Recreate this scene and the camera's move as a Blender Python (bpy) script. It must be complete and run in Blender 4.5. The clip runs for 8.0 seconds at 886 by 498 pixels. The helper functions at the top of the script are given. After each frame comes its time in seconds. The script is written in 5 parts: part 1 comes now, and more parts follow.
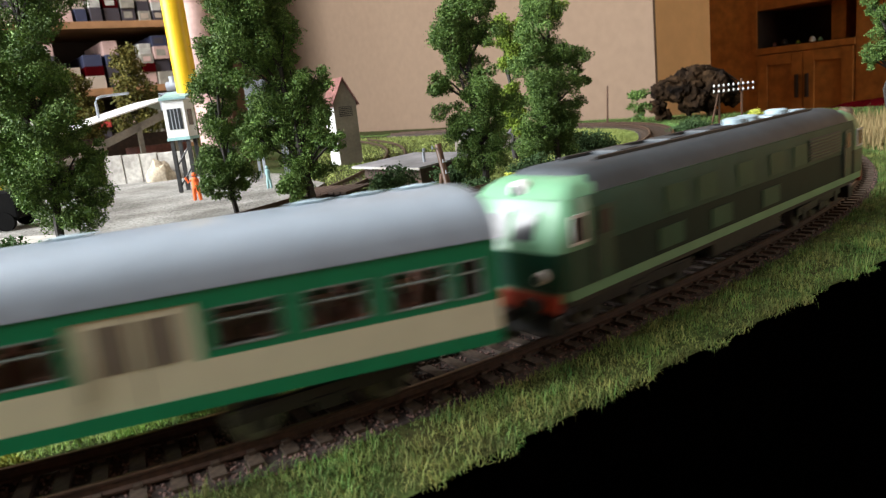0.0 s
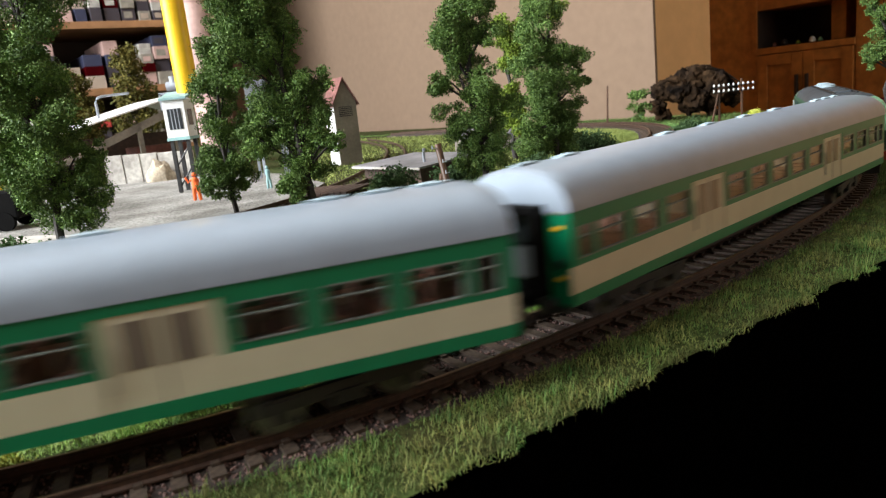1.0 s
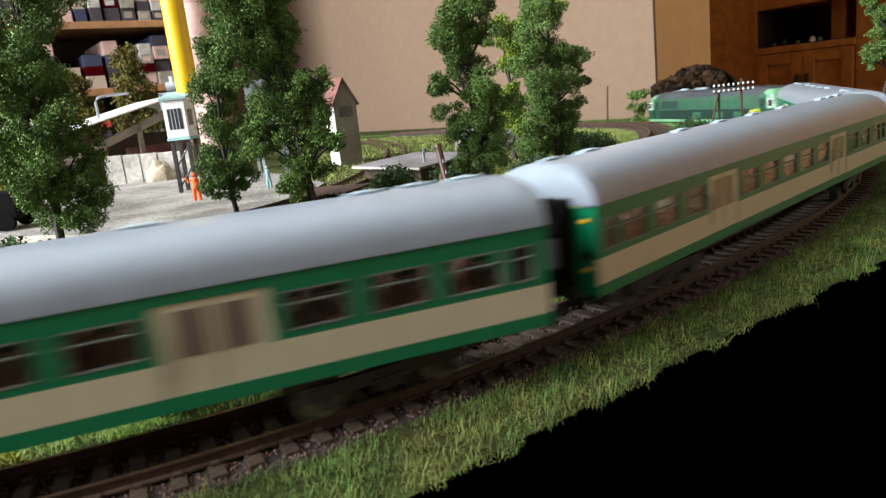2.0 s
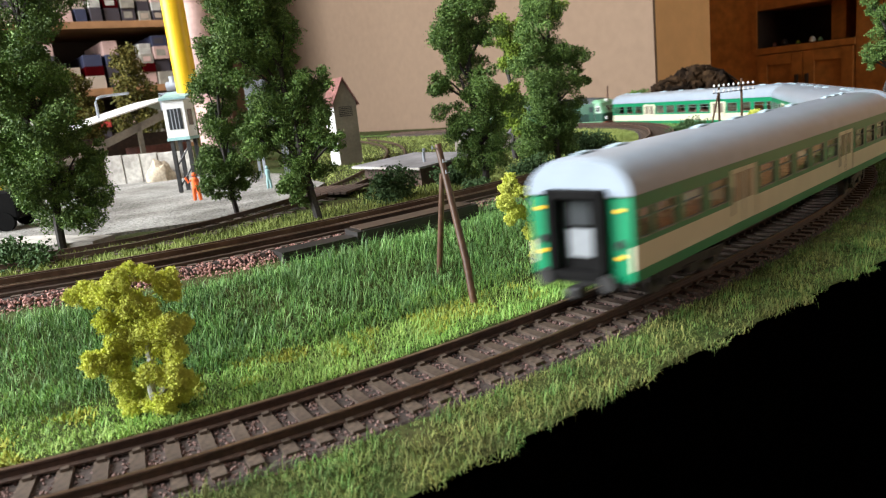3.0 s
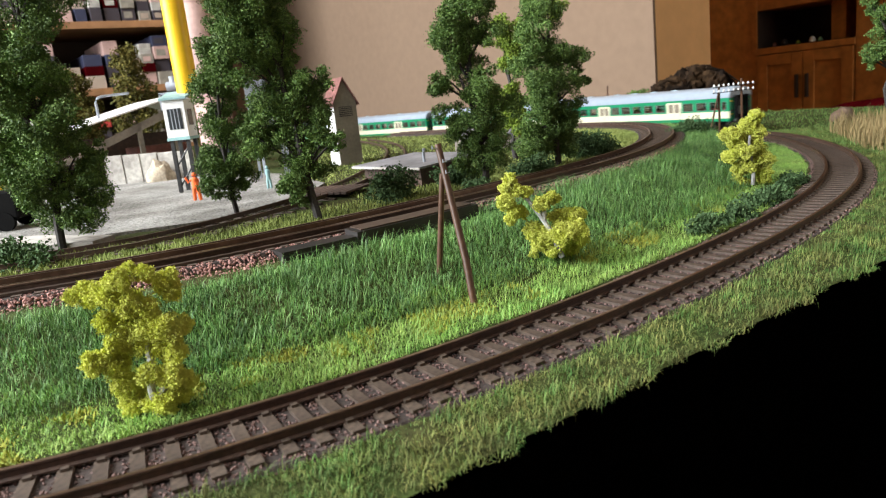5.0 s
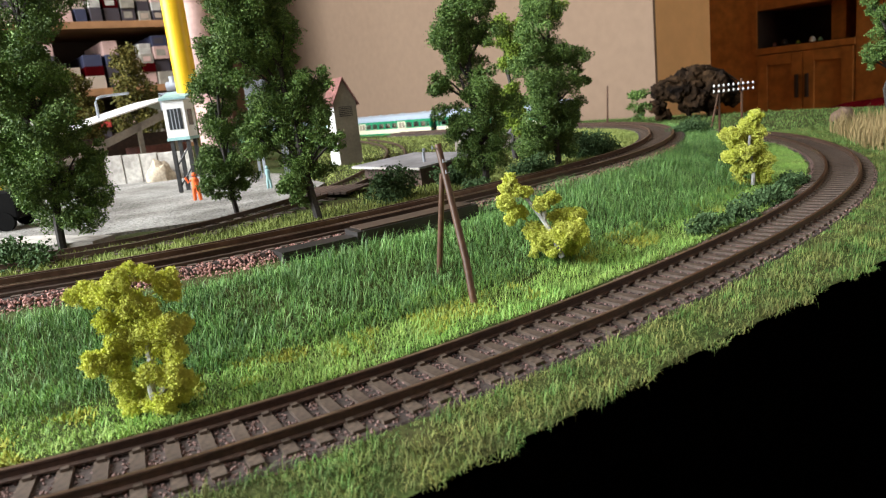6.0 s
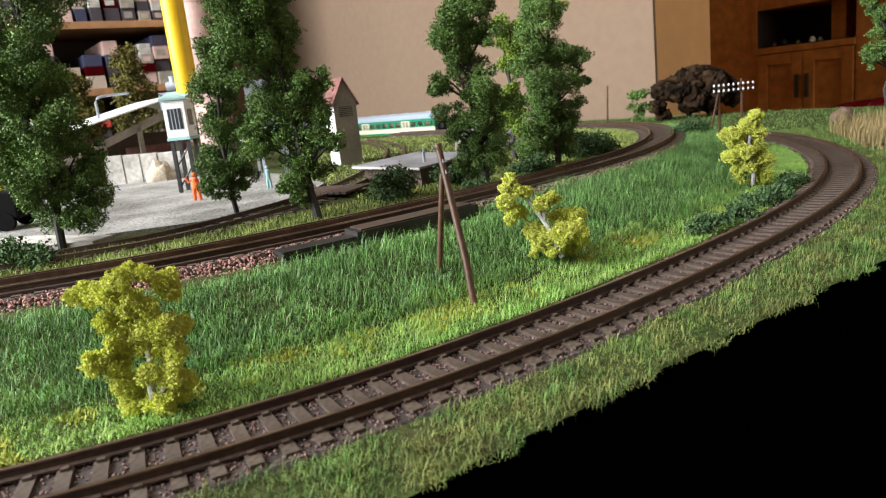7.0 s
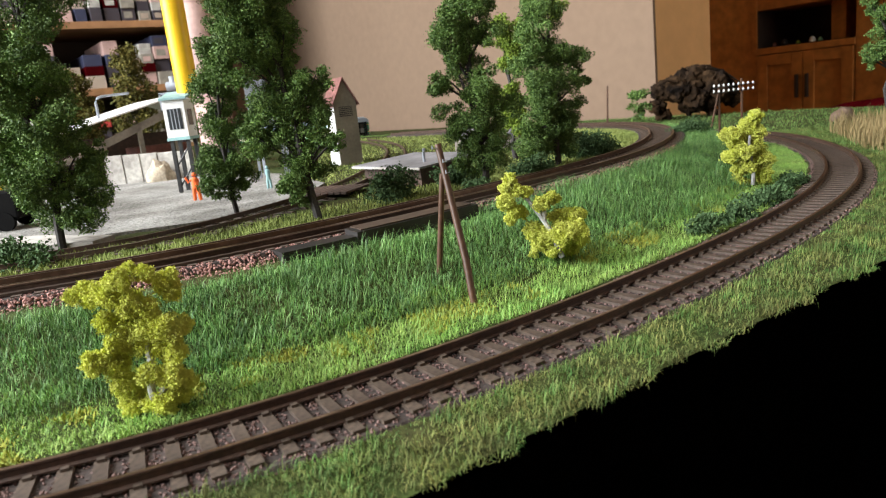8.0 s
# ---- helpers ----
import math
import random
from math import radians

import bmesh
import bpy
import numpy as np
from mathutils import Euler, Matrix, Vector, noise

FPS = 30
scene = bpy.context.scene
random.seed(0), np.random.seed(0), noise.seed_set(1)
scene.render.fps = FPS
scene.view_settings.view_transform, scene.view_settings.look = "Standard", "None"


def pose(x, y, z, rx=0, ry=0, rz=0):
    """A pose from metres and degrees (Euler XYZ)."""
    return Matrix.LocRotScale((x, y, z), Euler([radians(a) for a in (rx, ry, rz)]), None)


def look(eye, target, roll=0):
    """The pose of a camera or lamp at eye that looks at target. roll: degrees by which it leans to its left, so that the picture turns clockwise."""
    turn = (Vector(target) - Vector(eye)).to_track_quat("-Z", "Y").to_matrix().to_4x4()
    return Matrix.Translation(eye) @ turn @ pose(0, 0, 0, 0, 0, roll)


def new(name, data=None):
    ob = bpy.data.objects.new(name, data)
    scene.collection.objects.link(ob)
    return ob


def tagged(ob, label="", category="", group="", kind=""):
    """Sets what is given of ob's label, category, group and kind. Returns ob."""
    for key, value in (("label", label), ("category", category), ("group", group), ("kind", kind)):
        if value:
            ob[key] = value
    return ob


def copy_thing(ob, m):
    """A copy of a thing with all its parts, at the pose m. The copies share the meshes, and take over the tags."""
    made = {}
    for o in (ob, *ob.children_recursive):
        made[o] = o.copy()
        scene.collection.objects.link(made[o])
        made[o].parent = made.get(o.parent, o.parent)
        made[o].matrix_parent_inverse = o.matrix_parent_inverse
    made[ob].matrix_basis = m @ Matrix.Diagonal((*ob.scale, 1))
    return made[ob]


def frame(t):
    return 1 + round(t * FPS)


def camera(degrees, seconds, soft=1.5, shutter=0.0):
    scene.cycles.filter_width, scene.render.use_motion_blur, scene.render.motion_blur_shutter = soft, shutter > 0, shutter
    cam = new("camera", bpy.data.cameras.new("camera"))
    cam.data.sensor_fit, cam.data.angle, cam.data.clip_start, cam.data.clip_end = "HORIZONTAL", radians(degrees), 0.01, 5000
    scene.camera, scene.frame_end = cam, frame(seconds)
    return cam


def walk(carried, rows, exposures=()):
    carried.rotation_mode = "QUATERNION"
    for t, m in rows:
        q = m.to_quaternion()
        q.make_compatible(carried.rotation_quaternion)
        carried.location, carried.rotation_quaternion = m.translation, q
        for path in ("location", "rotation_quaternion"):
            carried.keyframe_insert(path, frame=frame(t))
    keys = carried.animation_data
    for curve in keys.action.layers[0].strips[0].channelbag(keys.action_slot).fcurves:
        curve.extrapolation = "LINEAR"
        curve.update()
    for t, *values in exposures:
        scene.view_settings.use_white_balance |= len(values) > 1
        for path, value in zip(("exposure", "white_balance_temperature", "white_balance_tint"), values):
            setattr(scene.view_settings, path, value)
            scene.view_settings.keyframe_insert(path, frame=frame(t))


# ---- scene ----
# All sizes are those of a 1:87 model railway; z = 0 is the top of the main line's rails.
cam = camera(64.36, 8.0, soft=1.1, shutter=0.5)
cam.data.dof.use_dof, cam.data.dof.focus_distance, cam.data.dof.aperture_fstop = True, 0.27, 38.0
EYE = (0, 0, 0.06285)
VIEW = look(EYE, (0, math.cos(radians(12.0886)), 0.06285 - math.sin(radians(12.0886))), -6.1047)
walk(cam, [(0.0, VIEW), (8.0, VIEW)])

# ---- world, window light ----
world = bpy.data.worlds.new("world")
scene.world = world
world.use_nodes = True
wn = world.node_tree.nodes
sky = wn.new("ShaderNodeTexSky")
sky.sky_type, sky.sun_disc = "NISHITA", False
sky.sun_elevation, sky.sun_rotation = radians(35), radians(250)
world.node_tree.links.new(sky.outputs[0], wn["Background"].inputs[0])
wn["Background"].inputs[1].default_value = 0.1
scene.view_settings.exposure = 0.0

# table axes: u runs along the front edge, w away from it
EA = radians(36)
EU, EW, E0 = Vector((math.cos(EA), math.sin(EA))), Vector((-math.sin(EA), math.cos(EA))), Vector((0.045, 0.153))


def at(u, w, z):
    p = E0 + EU * u + EW * w
    return Vector((p.x, p.y, z))


def uw(u, w, z, turn=0):
    """A pose in the table's axes."""
    return Matrix.Translation(at(u, w, z)) @ pose(0, 0, 0, 0, 0, 36 + turn)


lamp = bpy.data.lights.new("window_light", "AREA")
lamp.shape, lamp.size, lamp.size_y, lamp.energy, lamp.color = "RECTANGLE", 1.7, 1.45, 165, (0.96, 0.98, 1.0)
lamp_ob = new("window_light", lamp)
lamp_ob.matrix_world = look(at(-1.62, 0.84, 0.98), at(0.0, 0.45, 0.2))
lamp2 = bpy.data.lights.new("south_window_light", "AREA")
lamp2.shape, lamp2.size, lamp2.size_y, lamp2.energy, lamp2.color = "RECTANGLE", 0.95, 1.2, 12, (1.0, 0.93, 0.84)
lamp2_ob = new("south_window_light", lamp2)
lamp2_ob.matrix_world = look(at(2.3, -1.82, 0.65), at(2.7, 1.2, 0.2))


# ---- materials ----
def mat(name, col, rough=0.6, var=0.25, scale=300.0, bump=0.0, metal=0.0, col2=None, scale2=None, island=0.0, spec=0.5, coat=0.0, objvar=0.0):
    m = bpy.data.materials.new(name)
    m.use_nodes = True
    nt = m.node_tree
    N, L = nt.nodes, nt.links
    b = N["Principled BSDF"]
    b.inputs["Roughness"].default_value = rough
    b.inputs["Metallic"].default_value = metal
    b.inputs["Specular IOR Level"].default_value = spec
    b.inputs["Coat Weight"].default_value = coat
    tc = N.new("ShaderNodeTexCoord")
    n1 = N.new("ShaderNodeTexNoise")
    n1.inputs["Scale"].default_value, n1.inputs["Detail"].default_value = scale, 4
    n2 = N.new("ShaderNodeTexNoise")
    n2.inputs["Scale"].default_value, n2.inputs["Detail"].default_value = scale2 or scale / 9, 3
    L.new(tc.outputs["Object"], n1.inputs["Vector"])
    L.new(tc.outputs["Object"], n2.inputs["Vector"])
    c2 = col2 or tuple(c * 0.6 for c in col)
    mix = N.new("ShaderNodeMix")
    mix.data_type = "RGBA"
    mix.inputs["A"].default_value, mix.inputs["B"].default_value = (*col, 1), (*c2, 1)
    ramp = N.new("ShaderNodeMapRange")
    ramp.inputs["From Min"].default_value, ramp.inputs["From Max"].default_value = 0.35, 0.65
    L.new(n2.outputs["Fac"], ramp.inputs["Value"])
    if island > 0:
        geo = N.new("ShaderNodeNewGeometry")
        mx = N.new("ShaderNodeMath")
        mx.operation = "MULTIPLY_ADD"
        mx.inputs[1].default_value = island
        L.new(geo.outputs["Random Per Island"], mx.inputs[0])
        sc = N.new("ShaderNodeMath")
        sc.operation = "MULTIPLY"
        sc.inputs[1].default_value = 1 - island
        L.new(ramp.outputs[0], sc.inputs[0])
        L.new(sc.outputs[0], mx.inputs[2])
        L.new(mx.outputs[0], mix.inputs["Factor"])
    elif objvar > 0:
        oi = N.new("ShaderNodeObjectInfo")
        mx = N.new("ShaderNodeMath")
        mx.operation = "MULTIPLY_ADD"
        mx.inputs[1].default_value = objvar
        L.new(oi.outputs["Random"], mx.inputs[0])
        L.new(ramp.outputs[0], mx.inputs[2])
        L.new(mx.outputs[0], mix.inputs["Factor"])
    else:
        L.new(ramp.outputs[0], mix.inputs["Factor"])
    br = N.new("ShaderNodeMapRange")
    br.inputs["To Min"].default_value, br.inputs["To Max"].default_value = 1 - var, 1 + var
    br.inputs["From Min"].default_value, br.inputs["From Max"].default_value = 0.3, 0.7
    L.new(n1.outputs["Fac"], br.inputs["Value"])
    mul = N.new("ShaderNodeMix")
    mul.data_type, mul.blend_type = "RGBA", "MULTIPLY"
    mul.inputs["Factor"].default_value = 1
    L.new(mix.outputs["Result"], mul.inputs["A"])
    L.new(br.outputs[0], mul.inputs["B"])
    L.new(mul.outputs["Result"], b.inputs["Base Color"])
    if bump > 0:
        bp = N.new("ShaderNodeBump")
        bp.inputs["Strength"].default_value, bp.inputs["Distance"].default_value = bump, 0.25 / scale
        L.new(n1.outputs["Fac"], bp.inputs["Height"])
        L.new(bp.outputs[0], b.inputs["Normal"])
    return m


def glass(name, tint, rough=0.03):
    m = bpy.data.materials.new(name)
    m.use_nodes = True
    b = m.node_tree.nodes["Principled BSDF"]
    b.inputs["Base Color"].default_value = (*tint, 1)
    b.inputs["Transmission Weight"].default_value = 1.0
    b.inputs["Roughness"].default_value = rough
    b.inputs["IOR"].default_value = 1.3
    return m


M = dict(
    earth=mat("grass_mat", (0.035, 0.055, 0.014), 0.95, 0.5, 500, 0.6, col2=(0.055, 0.055, 0.02), scale2=28, spec=0.1),
    ballast=mat("ballast", (0.24, 0.145, 0.125), 0.85, 0.5, 900, 0.8, col2=(0.07, 0.045, 0.04), scale2=60, island=0.7),
    ballast_red=mat("red_ballast", (0.48, 0.26, 0.22), 0.9, 0.4, 900, 0.7, col2=(0.16, 0.09, 0.08), island=0.8),
    bed=mat("track_bed", (0.062, 0.045, 0.038), 0.95, 0.5, 900, 0.8),
    rail=mat("rail_rusty", (0.075, 0.042, 0.028), 0.55, 0.3, 700, 0.2),
    railtop=mat("rail_head_worn", (0.20, 0.135, 0.09), 0.32, 0.25, 300, 0.0, metal=0.7, col2=(0.1, 0.06, 0.04)),
    sleeper=mat("sleeper_brown", (0.09, 0.066, 0.048), 0.6, 0.4, 900, 0.35, objvar=0.5, col2=(0.06, 0.042, 0.031)),
    yard=mat("yard_gravel", (0.29, 0.285, 0.265), 0.95, 0.5, 700, 0.7, col2=(0.135, 0.13, 0.115), scale2=30),
    black=mat("black_cloth", (0.0007, 0.0007, 0.0007), 1.0, 0.3, 900, 0.3, spec=0.0),
    blackplastic=mat("black_girder", (0.008, 0.007, 0.0065), 0.55, 0.3, 500, 0.2, col2=(0.02, 0.014, 0.011)),
    grass=mat("static_grass", (0.27, 0.47, 0.14), 0.5, 0.35, 110, island=0.85, col2=(0.03, 0.13, 0.03), spec=0.4, scale2=34),
    grass_dull=mat("dull_far_grass", (0.17, 0.26, 0.075), 0.75, 0.3, 70, island=0.7, col2=(0.06, 0.13, 0.03), spec=0.2, scale2=20),
    flock=mat("yellow_flock", (0.44, 0.46, 0.10), 0.9, 0.25, 90, island=0.6, col2=(0.26, 0.28, 0.04), spec=0.1),
    grass_light=mat("light_grass", (0.40, 0.54, 0.14), 0.6, 0.3, 110, island=0.7, col2=(0.13, 0.34, 0.06), spec=0.35, scale2=40),
    grass_pale=mat("pale_plateau_grass", (0.34, 0.40, 0.12), 0.8, 0.35, 70, island=0.6, col2=(0.15, 0.20, 0.05), spec=0.2, scale2=22),
    grass_dry=mat("olive_grass", (0.22, 0.21, 0.065), 0.75, 0.5, 140, island=0.55, col2=(0.04, 0.15, 0.028), spec=0.3, scale2=90),
    straw=mat("straw_grass", (0.36, 0.26, 0.12), 0.8, 0.2, 60, island=0.8, col2=(0.16, 0.14, 0.05)),
    leaf=mat("tree_foliage", (0.17, 0.275, 0.062), 0.6, 0.25, 80, island=0.85, col2=(0.03, 0.076, 0.018), spec=0.3),
    leaf_yellow=mat("yellow_green_foliage", (0.68, 0.71, 0.18), 1.0, 0.2, 80, island=0.5, col2=(0.46, 0.50, 0.075), spec=0.0, scale2=160),
    leaf_mid=mat("light_green_foliage", (0.22, 0.30, 0.04), 0.8, 0.2, 80, island=0.75, col2=(0.11, 0.18, 0.03), spec=0.2),
    leaf_grey=mat("grey_green_foliage", (0.10, 0.17, 0.07), 0.8, 0.2, 80, island=0.8, col2=(0.045, 0.09, 0.035), spec=0.2),
    bark=mat("bark_dark", (0.045, 0.04, 0.036), 0.85, 0.4, 900, 0.5),
    bark_pale=mat("bark_pale", (0.5, 0.5, 0.5), 0.7, 0.3, 900, 0.3),
    pole=mat("pole_brown", (0.10, 0.048, 0.025), 0.45, 0.25, 500, 0.15),
    porcelain=mat("white_insulator", (0.85, 0.85, 0.85), 0.2, 0.05, 300),
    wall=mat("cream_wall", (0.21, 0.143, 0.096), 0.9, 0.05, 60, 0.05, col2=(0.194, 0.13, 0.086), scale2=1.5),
    # bright ochre: warm light on the wall mixed into its colour
    wall_warm_lit=mat("ochre_wall_warm_lit", (0.72, 0.42, 0.175), 0.9, 0.05, 40, 0.05, col2=(0.68, 0.39, 0.16), scale2=1.5),
    ceiling=mat("white_ceiling", (0.75, 0.73, 0.7), 0.9, 0.04, 30, col2=(0.72, 0.7, 0.67), scale2=1),
    floor=mat("wood_floor", (0.22, 0.12, 0.06), 0.5, 0.3, 20, 0.1, scale2=2),
    wood=mat("cabinet_oak", (0.56, 0.24, 0.055), 0.42, 0.25, 26, 0.06, col2=(0.45, 0.17, 0.035), scale2=3),
    # dark wood; in the cabinet bay the same colour paints the shade
    wood_and_shade=mat("dark_wood_and_bay_shade", (0.05, 0.03, 0.02), 0.6, 0.2, 26),
    shelfwood=mat("shelf_wood", (0.36, 0.18, 0.08), 0.5, 0.2, 30, 0.05),
    paint_green=mat("coach_green", (0.0, 0.20, 0.085), 0.38, 0.05, 120, col2=(0.0, 0.18, 0.075), coat=0.1),
    paint_cream=mat("coach_cream", (0.64, 0.61, 0.44), 0.42, 0.05, 120, col2=(0.60, 0.57, 0.41)),
    roof=mat("coach_roof_grey", (0.29, 0.345, 0.41), 0.3, 0.06, 150, col2=(0.27, 0.325, 0.385)),
    frame=mat("window_frame_silver", (0.20, 0.23, 0.21), 0.4, 0.1, 300),
    dark=mat("underframe_black", (0.02, 0.02, 0.02), 0.5, 0.3, 400, 0.2),
    steel=mat("wheel_steel", (0.25, 0.24, 0.23), 0.35, 0.2, 300, metal=0.8),
    inside=mat("coach_interior", (0.30, 0.10, 0.06), 0.6, 0.4, 90, col2=(0.12, 0.07, 0.05), scale2=40),
    glass=glass("window_glass", (0.85, 0.88, 0.88)),
    loco_light=mat("loco_light_green", (0.165, 0.37, 0.22), 0.36, 0.08, 120, col2=(0.165, 0.375, 0.215), coat=0.1),
    loco_dark=mat("loco_dark_green", (0.008, 0.065, 0.038), 0.42, 0.06, 120, col2=(0.007, 0.056, 0.033), coat=0.1),
    end_panel=mat("end_panel_grey", (0.25, 0.27, 0.285), 0.6, 0.08, 200, col2=(0.22, 0.24, 0.255), spec=0.2),
    rubber=mat("black_rubber", (0.006, 0.006, 0.006), 0.85, 0.2, 300, 0.1, spec=0.12),
    mound=mat("beige_stone", (0.15, 0.105, 0.075), 0.95, 0.3, 200, 0.4, col2=(0.10, 0.07, 0.05), spec=0.1),
    # body greens duller than the cab, darkened further for the sides' shade
    loco_mid=mat("loco_grey_green_shaded", (0.045, 0.105, 0.068), 0.5, 0.12, 90, col2=(0.038, 0.09, 0.058), spec=0.15),
    loco_low=mat("loco_slate_green_shaded", (0.018, 0.04, 0.031), 0.5, 0.12, 90, col2=(0.014, 0.034, 0.026), spec=0.12),
    loco_glass=mat("green_tinted_pane", (0.035, 0.12, 0.072), 0.42, 0.15, 60, col2=(0.028, 0.09, 0.055), spec=0.25),
    loco_roof=mat("loco_roof_grey", (0.055, 0.068, 0.08), 0.55, 0.15, 200, 0.05),
    loco_detail=mat("roof_fitting_blue_grey", (0.42, 0.55, 0.62), 0.5, 0.1, 200),
    red=mat("buffer_beam_red", (0.45, 0.05, 0.02), 0.5, 0.15, 300),
    lampglass=mat("lamp_lens", (0.9, 0.9, 0.88), 0.08, 0.02, 100),
    white=mat("white_painted", (0.82, 0.82, 0.80), 0.55, 0.06, 300, 0.05, col2=(0.74, 0.74, 0.72)),
    teal=mat("teal_roof", (0.30, 0.50, 0.50), 0.6, 0.12, 300),
    yellow=mat("yellow_pipe", (0.95, 0.62, 0.02), 0.4, 0.04, 200, col2=(0.92, 0.56, 0.02)),
    pink=mat("pink_silo", (0.55, 0.36, 0.32), 0.6, 0.1, 200, 0.05),
    orange=mat("orange_workwear", (0.95, 0.17, 0.03), 0.6, 0.08, 600),
    tan=mat("tan_render", (0.30, 0.27, 0.22), 0.85, 0.12, 400, 0.1),
    redroof=mat("red_tiles", (0.25, 0.10, 0.085), 0.8, 0.2, 400, 0.2, objvar=0.4),
    greyroof=mat("grey_felt_roof", (0.22, 0.215, 0.225), 0.75, 0.12, 500, 0.2),
    concrete=mat("weathered_concrete", (0.46, 0.44, 0.40), 0.9, 0.25, 260, 0.3, col2=(0.32, 0.30, 0.27), scale2=60),
    darkwood=mat("dark_planks", (0.085, 0.05, 0.035), 0.75, 0.3, 300, 0.2, objvar=0.4),
    deckwood=mat("dark_deck_boards", (0.032, 0.022, 0.017), 0.45, 0.35, 300, 0.2, col2=(0.055, 0.036, 0.025), objvar=0.3),
    hill=mat("dark_bark_root", (0.007, 0.005, 0.004), 0.95, 0.6, 90, 0.9, col2=(0.045, 0.026, 0.013), scale2=34, spec=0.1),
    sand=mat("pale_sand", (0.50, 0.42, 0.31), 0.95, 0.25, 500, 0.5),
    metal=mat("galvanised_pipe", (0.30, 0.33, 0.37), 0.45, 0.1, 300),
    redcloth=mat("dark_red_cloth", (0.045, 0.002, 0.003), 1.0, 0.3, 30, 0.2, spec=0.0),
    door_glass=mat("brown_door_glass", (0.22, 0.19, 0.15), 0.2, 0.1, 100),
    pane=mat("dark_pane", (0.05, 0.055, 0.06), 0.15, 0.1, 100),
)


# ---- mesh helpers ----
def mesh_of(name, bm, material, smooth=False):
    me = bpy.data.meshes.new(name)
    bm.normal_update()
    bm.to_mesh(me)
    bm.free()
    me.materials.append(M[material])
    if smooth:
        me.polygons.foreach_set("use_smooth", [True] * len(me.polygons))
        me.set_sharp_from_angle(angle=radians(40))
    return me


def part(name, bm, material, parent, label="", smooth=False):
    ob = new(name, mesh_of(name, bm, material, smooth))
    ob.parent = parent
    return tagged(ob, label)


def thing(name, label, category, m=None, group="", kind=""):
    ob = new(name)
    ob.empty_display_size = 0.01
    ob.matrix_world = m or Matrix()
    return tagged(ob, label, category, group, kind)


def box(bm, x0, y0, z0, x1, y1, z1, bevel=0.0, m=None):
    vs = [bm.verts.new(Vector(p)) for p in ((x0, y0, z0), (x1, y0, z0), (x1, y1, z0), (x0, y1, z0), (x0, y0, z1), (x1, y0, z1), (x1, y1, z1), (x0, y1, z1))]
    fs = [bm.faces.new([vs[i] for i in f]) for f in ((3, 2, 1, 0), (4, 5, 6, 7), (0, 1, 5, 4), (1, 2, 6, 5), (2, 3, 7, 6), (3, 0, 4, 7))]
    if bevel > 0:
        es = list({e for f in fs for e in f.edges})
        r = bmesh.ops.bevel(bm, geom=es, offset=bevel, segments=2, affect="EDGES", profile=0.5)
        vs = list({v for f in r["faces"] for v in f.verts} | {v for v in vs if v.is_valid})
    if m is not None:
        bmesh.ops.transform(bm, matrix=m, verts=vs)
    return bm


def boxes(*rows, bevel=0.0):
    bm = bmesh.new()
    for r in rows:
        box(bm, *r, bevel=bevel)
    return bm


def tube(bm, pts, radii, sides=8, cap=True):
    """A round tube along points."""
    rings = []
    pts = [Vector(p) for p in pts]
    for i, p in enumerate(pts):
        d = (pts[min(i + 1, len(pts) - 1)] - pts[max(i - 1, 0)]).normalized()
        a = d.cross(Vector((0, 0, 1)) if abs(d.z) < 0.9 else Vector((1, 0, 0))).normalized()
        b = d.cross(a)
        r = radii[i] if isinstance(radii, (list, tuple)) else radii
        rings.append([bm.verts.new(p + (a * math.cos(k * math.tau / sides) + b * math.sin(k * math.tau / sides)) * r) for k in range(sides)])
    for r0, r1 in zip(rings, rings[1:]):
        for k in range(sides):
            bm.faces.new((r0[k], r0[(k + 1) % sides], r1[(k + 1) % sides], r1[k]))
    if cap:
        bm.faces.new(rings[0][::-1])
        bm.faces.new(rings[-1])
    return bm


def prism(bm, outline, a, b, axis="x"):
    """An outline in two axes drawn out along the third."""
    def put(p, t):
        return {"x": (t, p[0], p[1]), "y": (p[0], t, p[1]), "z": (p[0], p[1], t)}[axis]
    r0 = [bm.verts.new(put(p, a)) for p in outline]
    r1 = [bm.verts.new(put(p, b)) for p in outline]
    n = len(outline)
    for k in range(n):
        bm.faces.new((r0[k], r0[(k + 1) % n], r1[(k + 1) % n], r1[k]))
    bm.faces.new(r0[::-1])
    bm.faces.new(r1)
    bmesh.ops.recalc_face_normals(bm, faces=bm.faces[:])
    return bm


def raw(name, verts, faces, material, parent=None, smooth=False):
    me = bpy.data.meshes.new(name)
    me.from_pydata([tuple(v) for v in verts], [], faces)
    me.update()
    me.materials.append(M[material])
    if smooth:
        me.polygons.foreach_set("use_smooth", [True] * len(me.polygons))
    ob = new(name, me)
    ob.parent = parent
    return ob


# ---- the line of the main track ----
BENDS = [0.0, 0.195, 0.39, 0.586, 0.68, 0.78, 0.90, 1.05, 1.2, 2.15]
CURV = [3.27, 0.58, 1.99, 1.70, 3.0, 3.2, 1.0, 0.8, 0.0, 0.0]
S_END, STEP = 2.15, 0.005


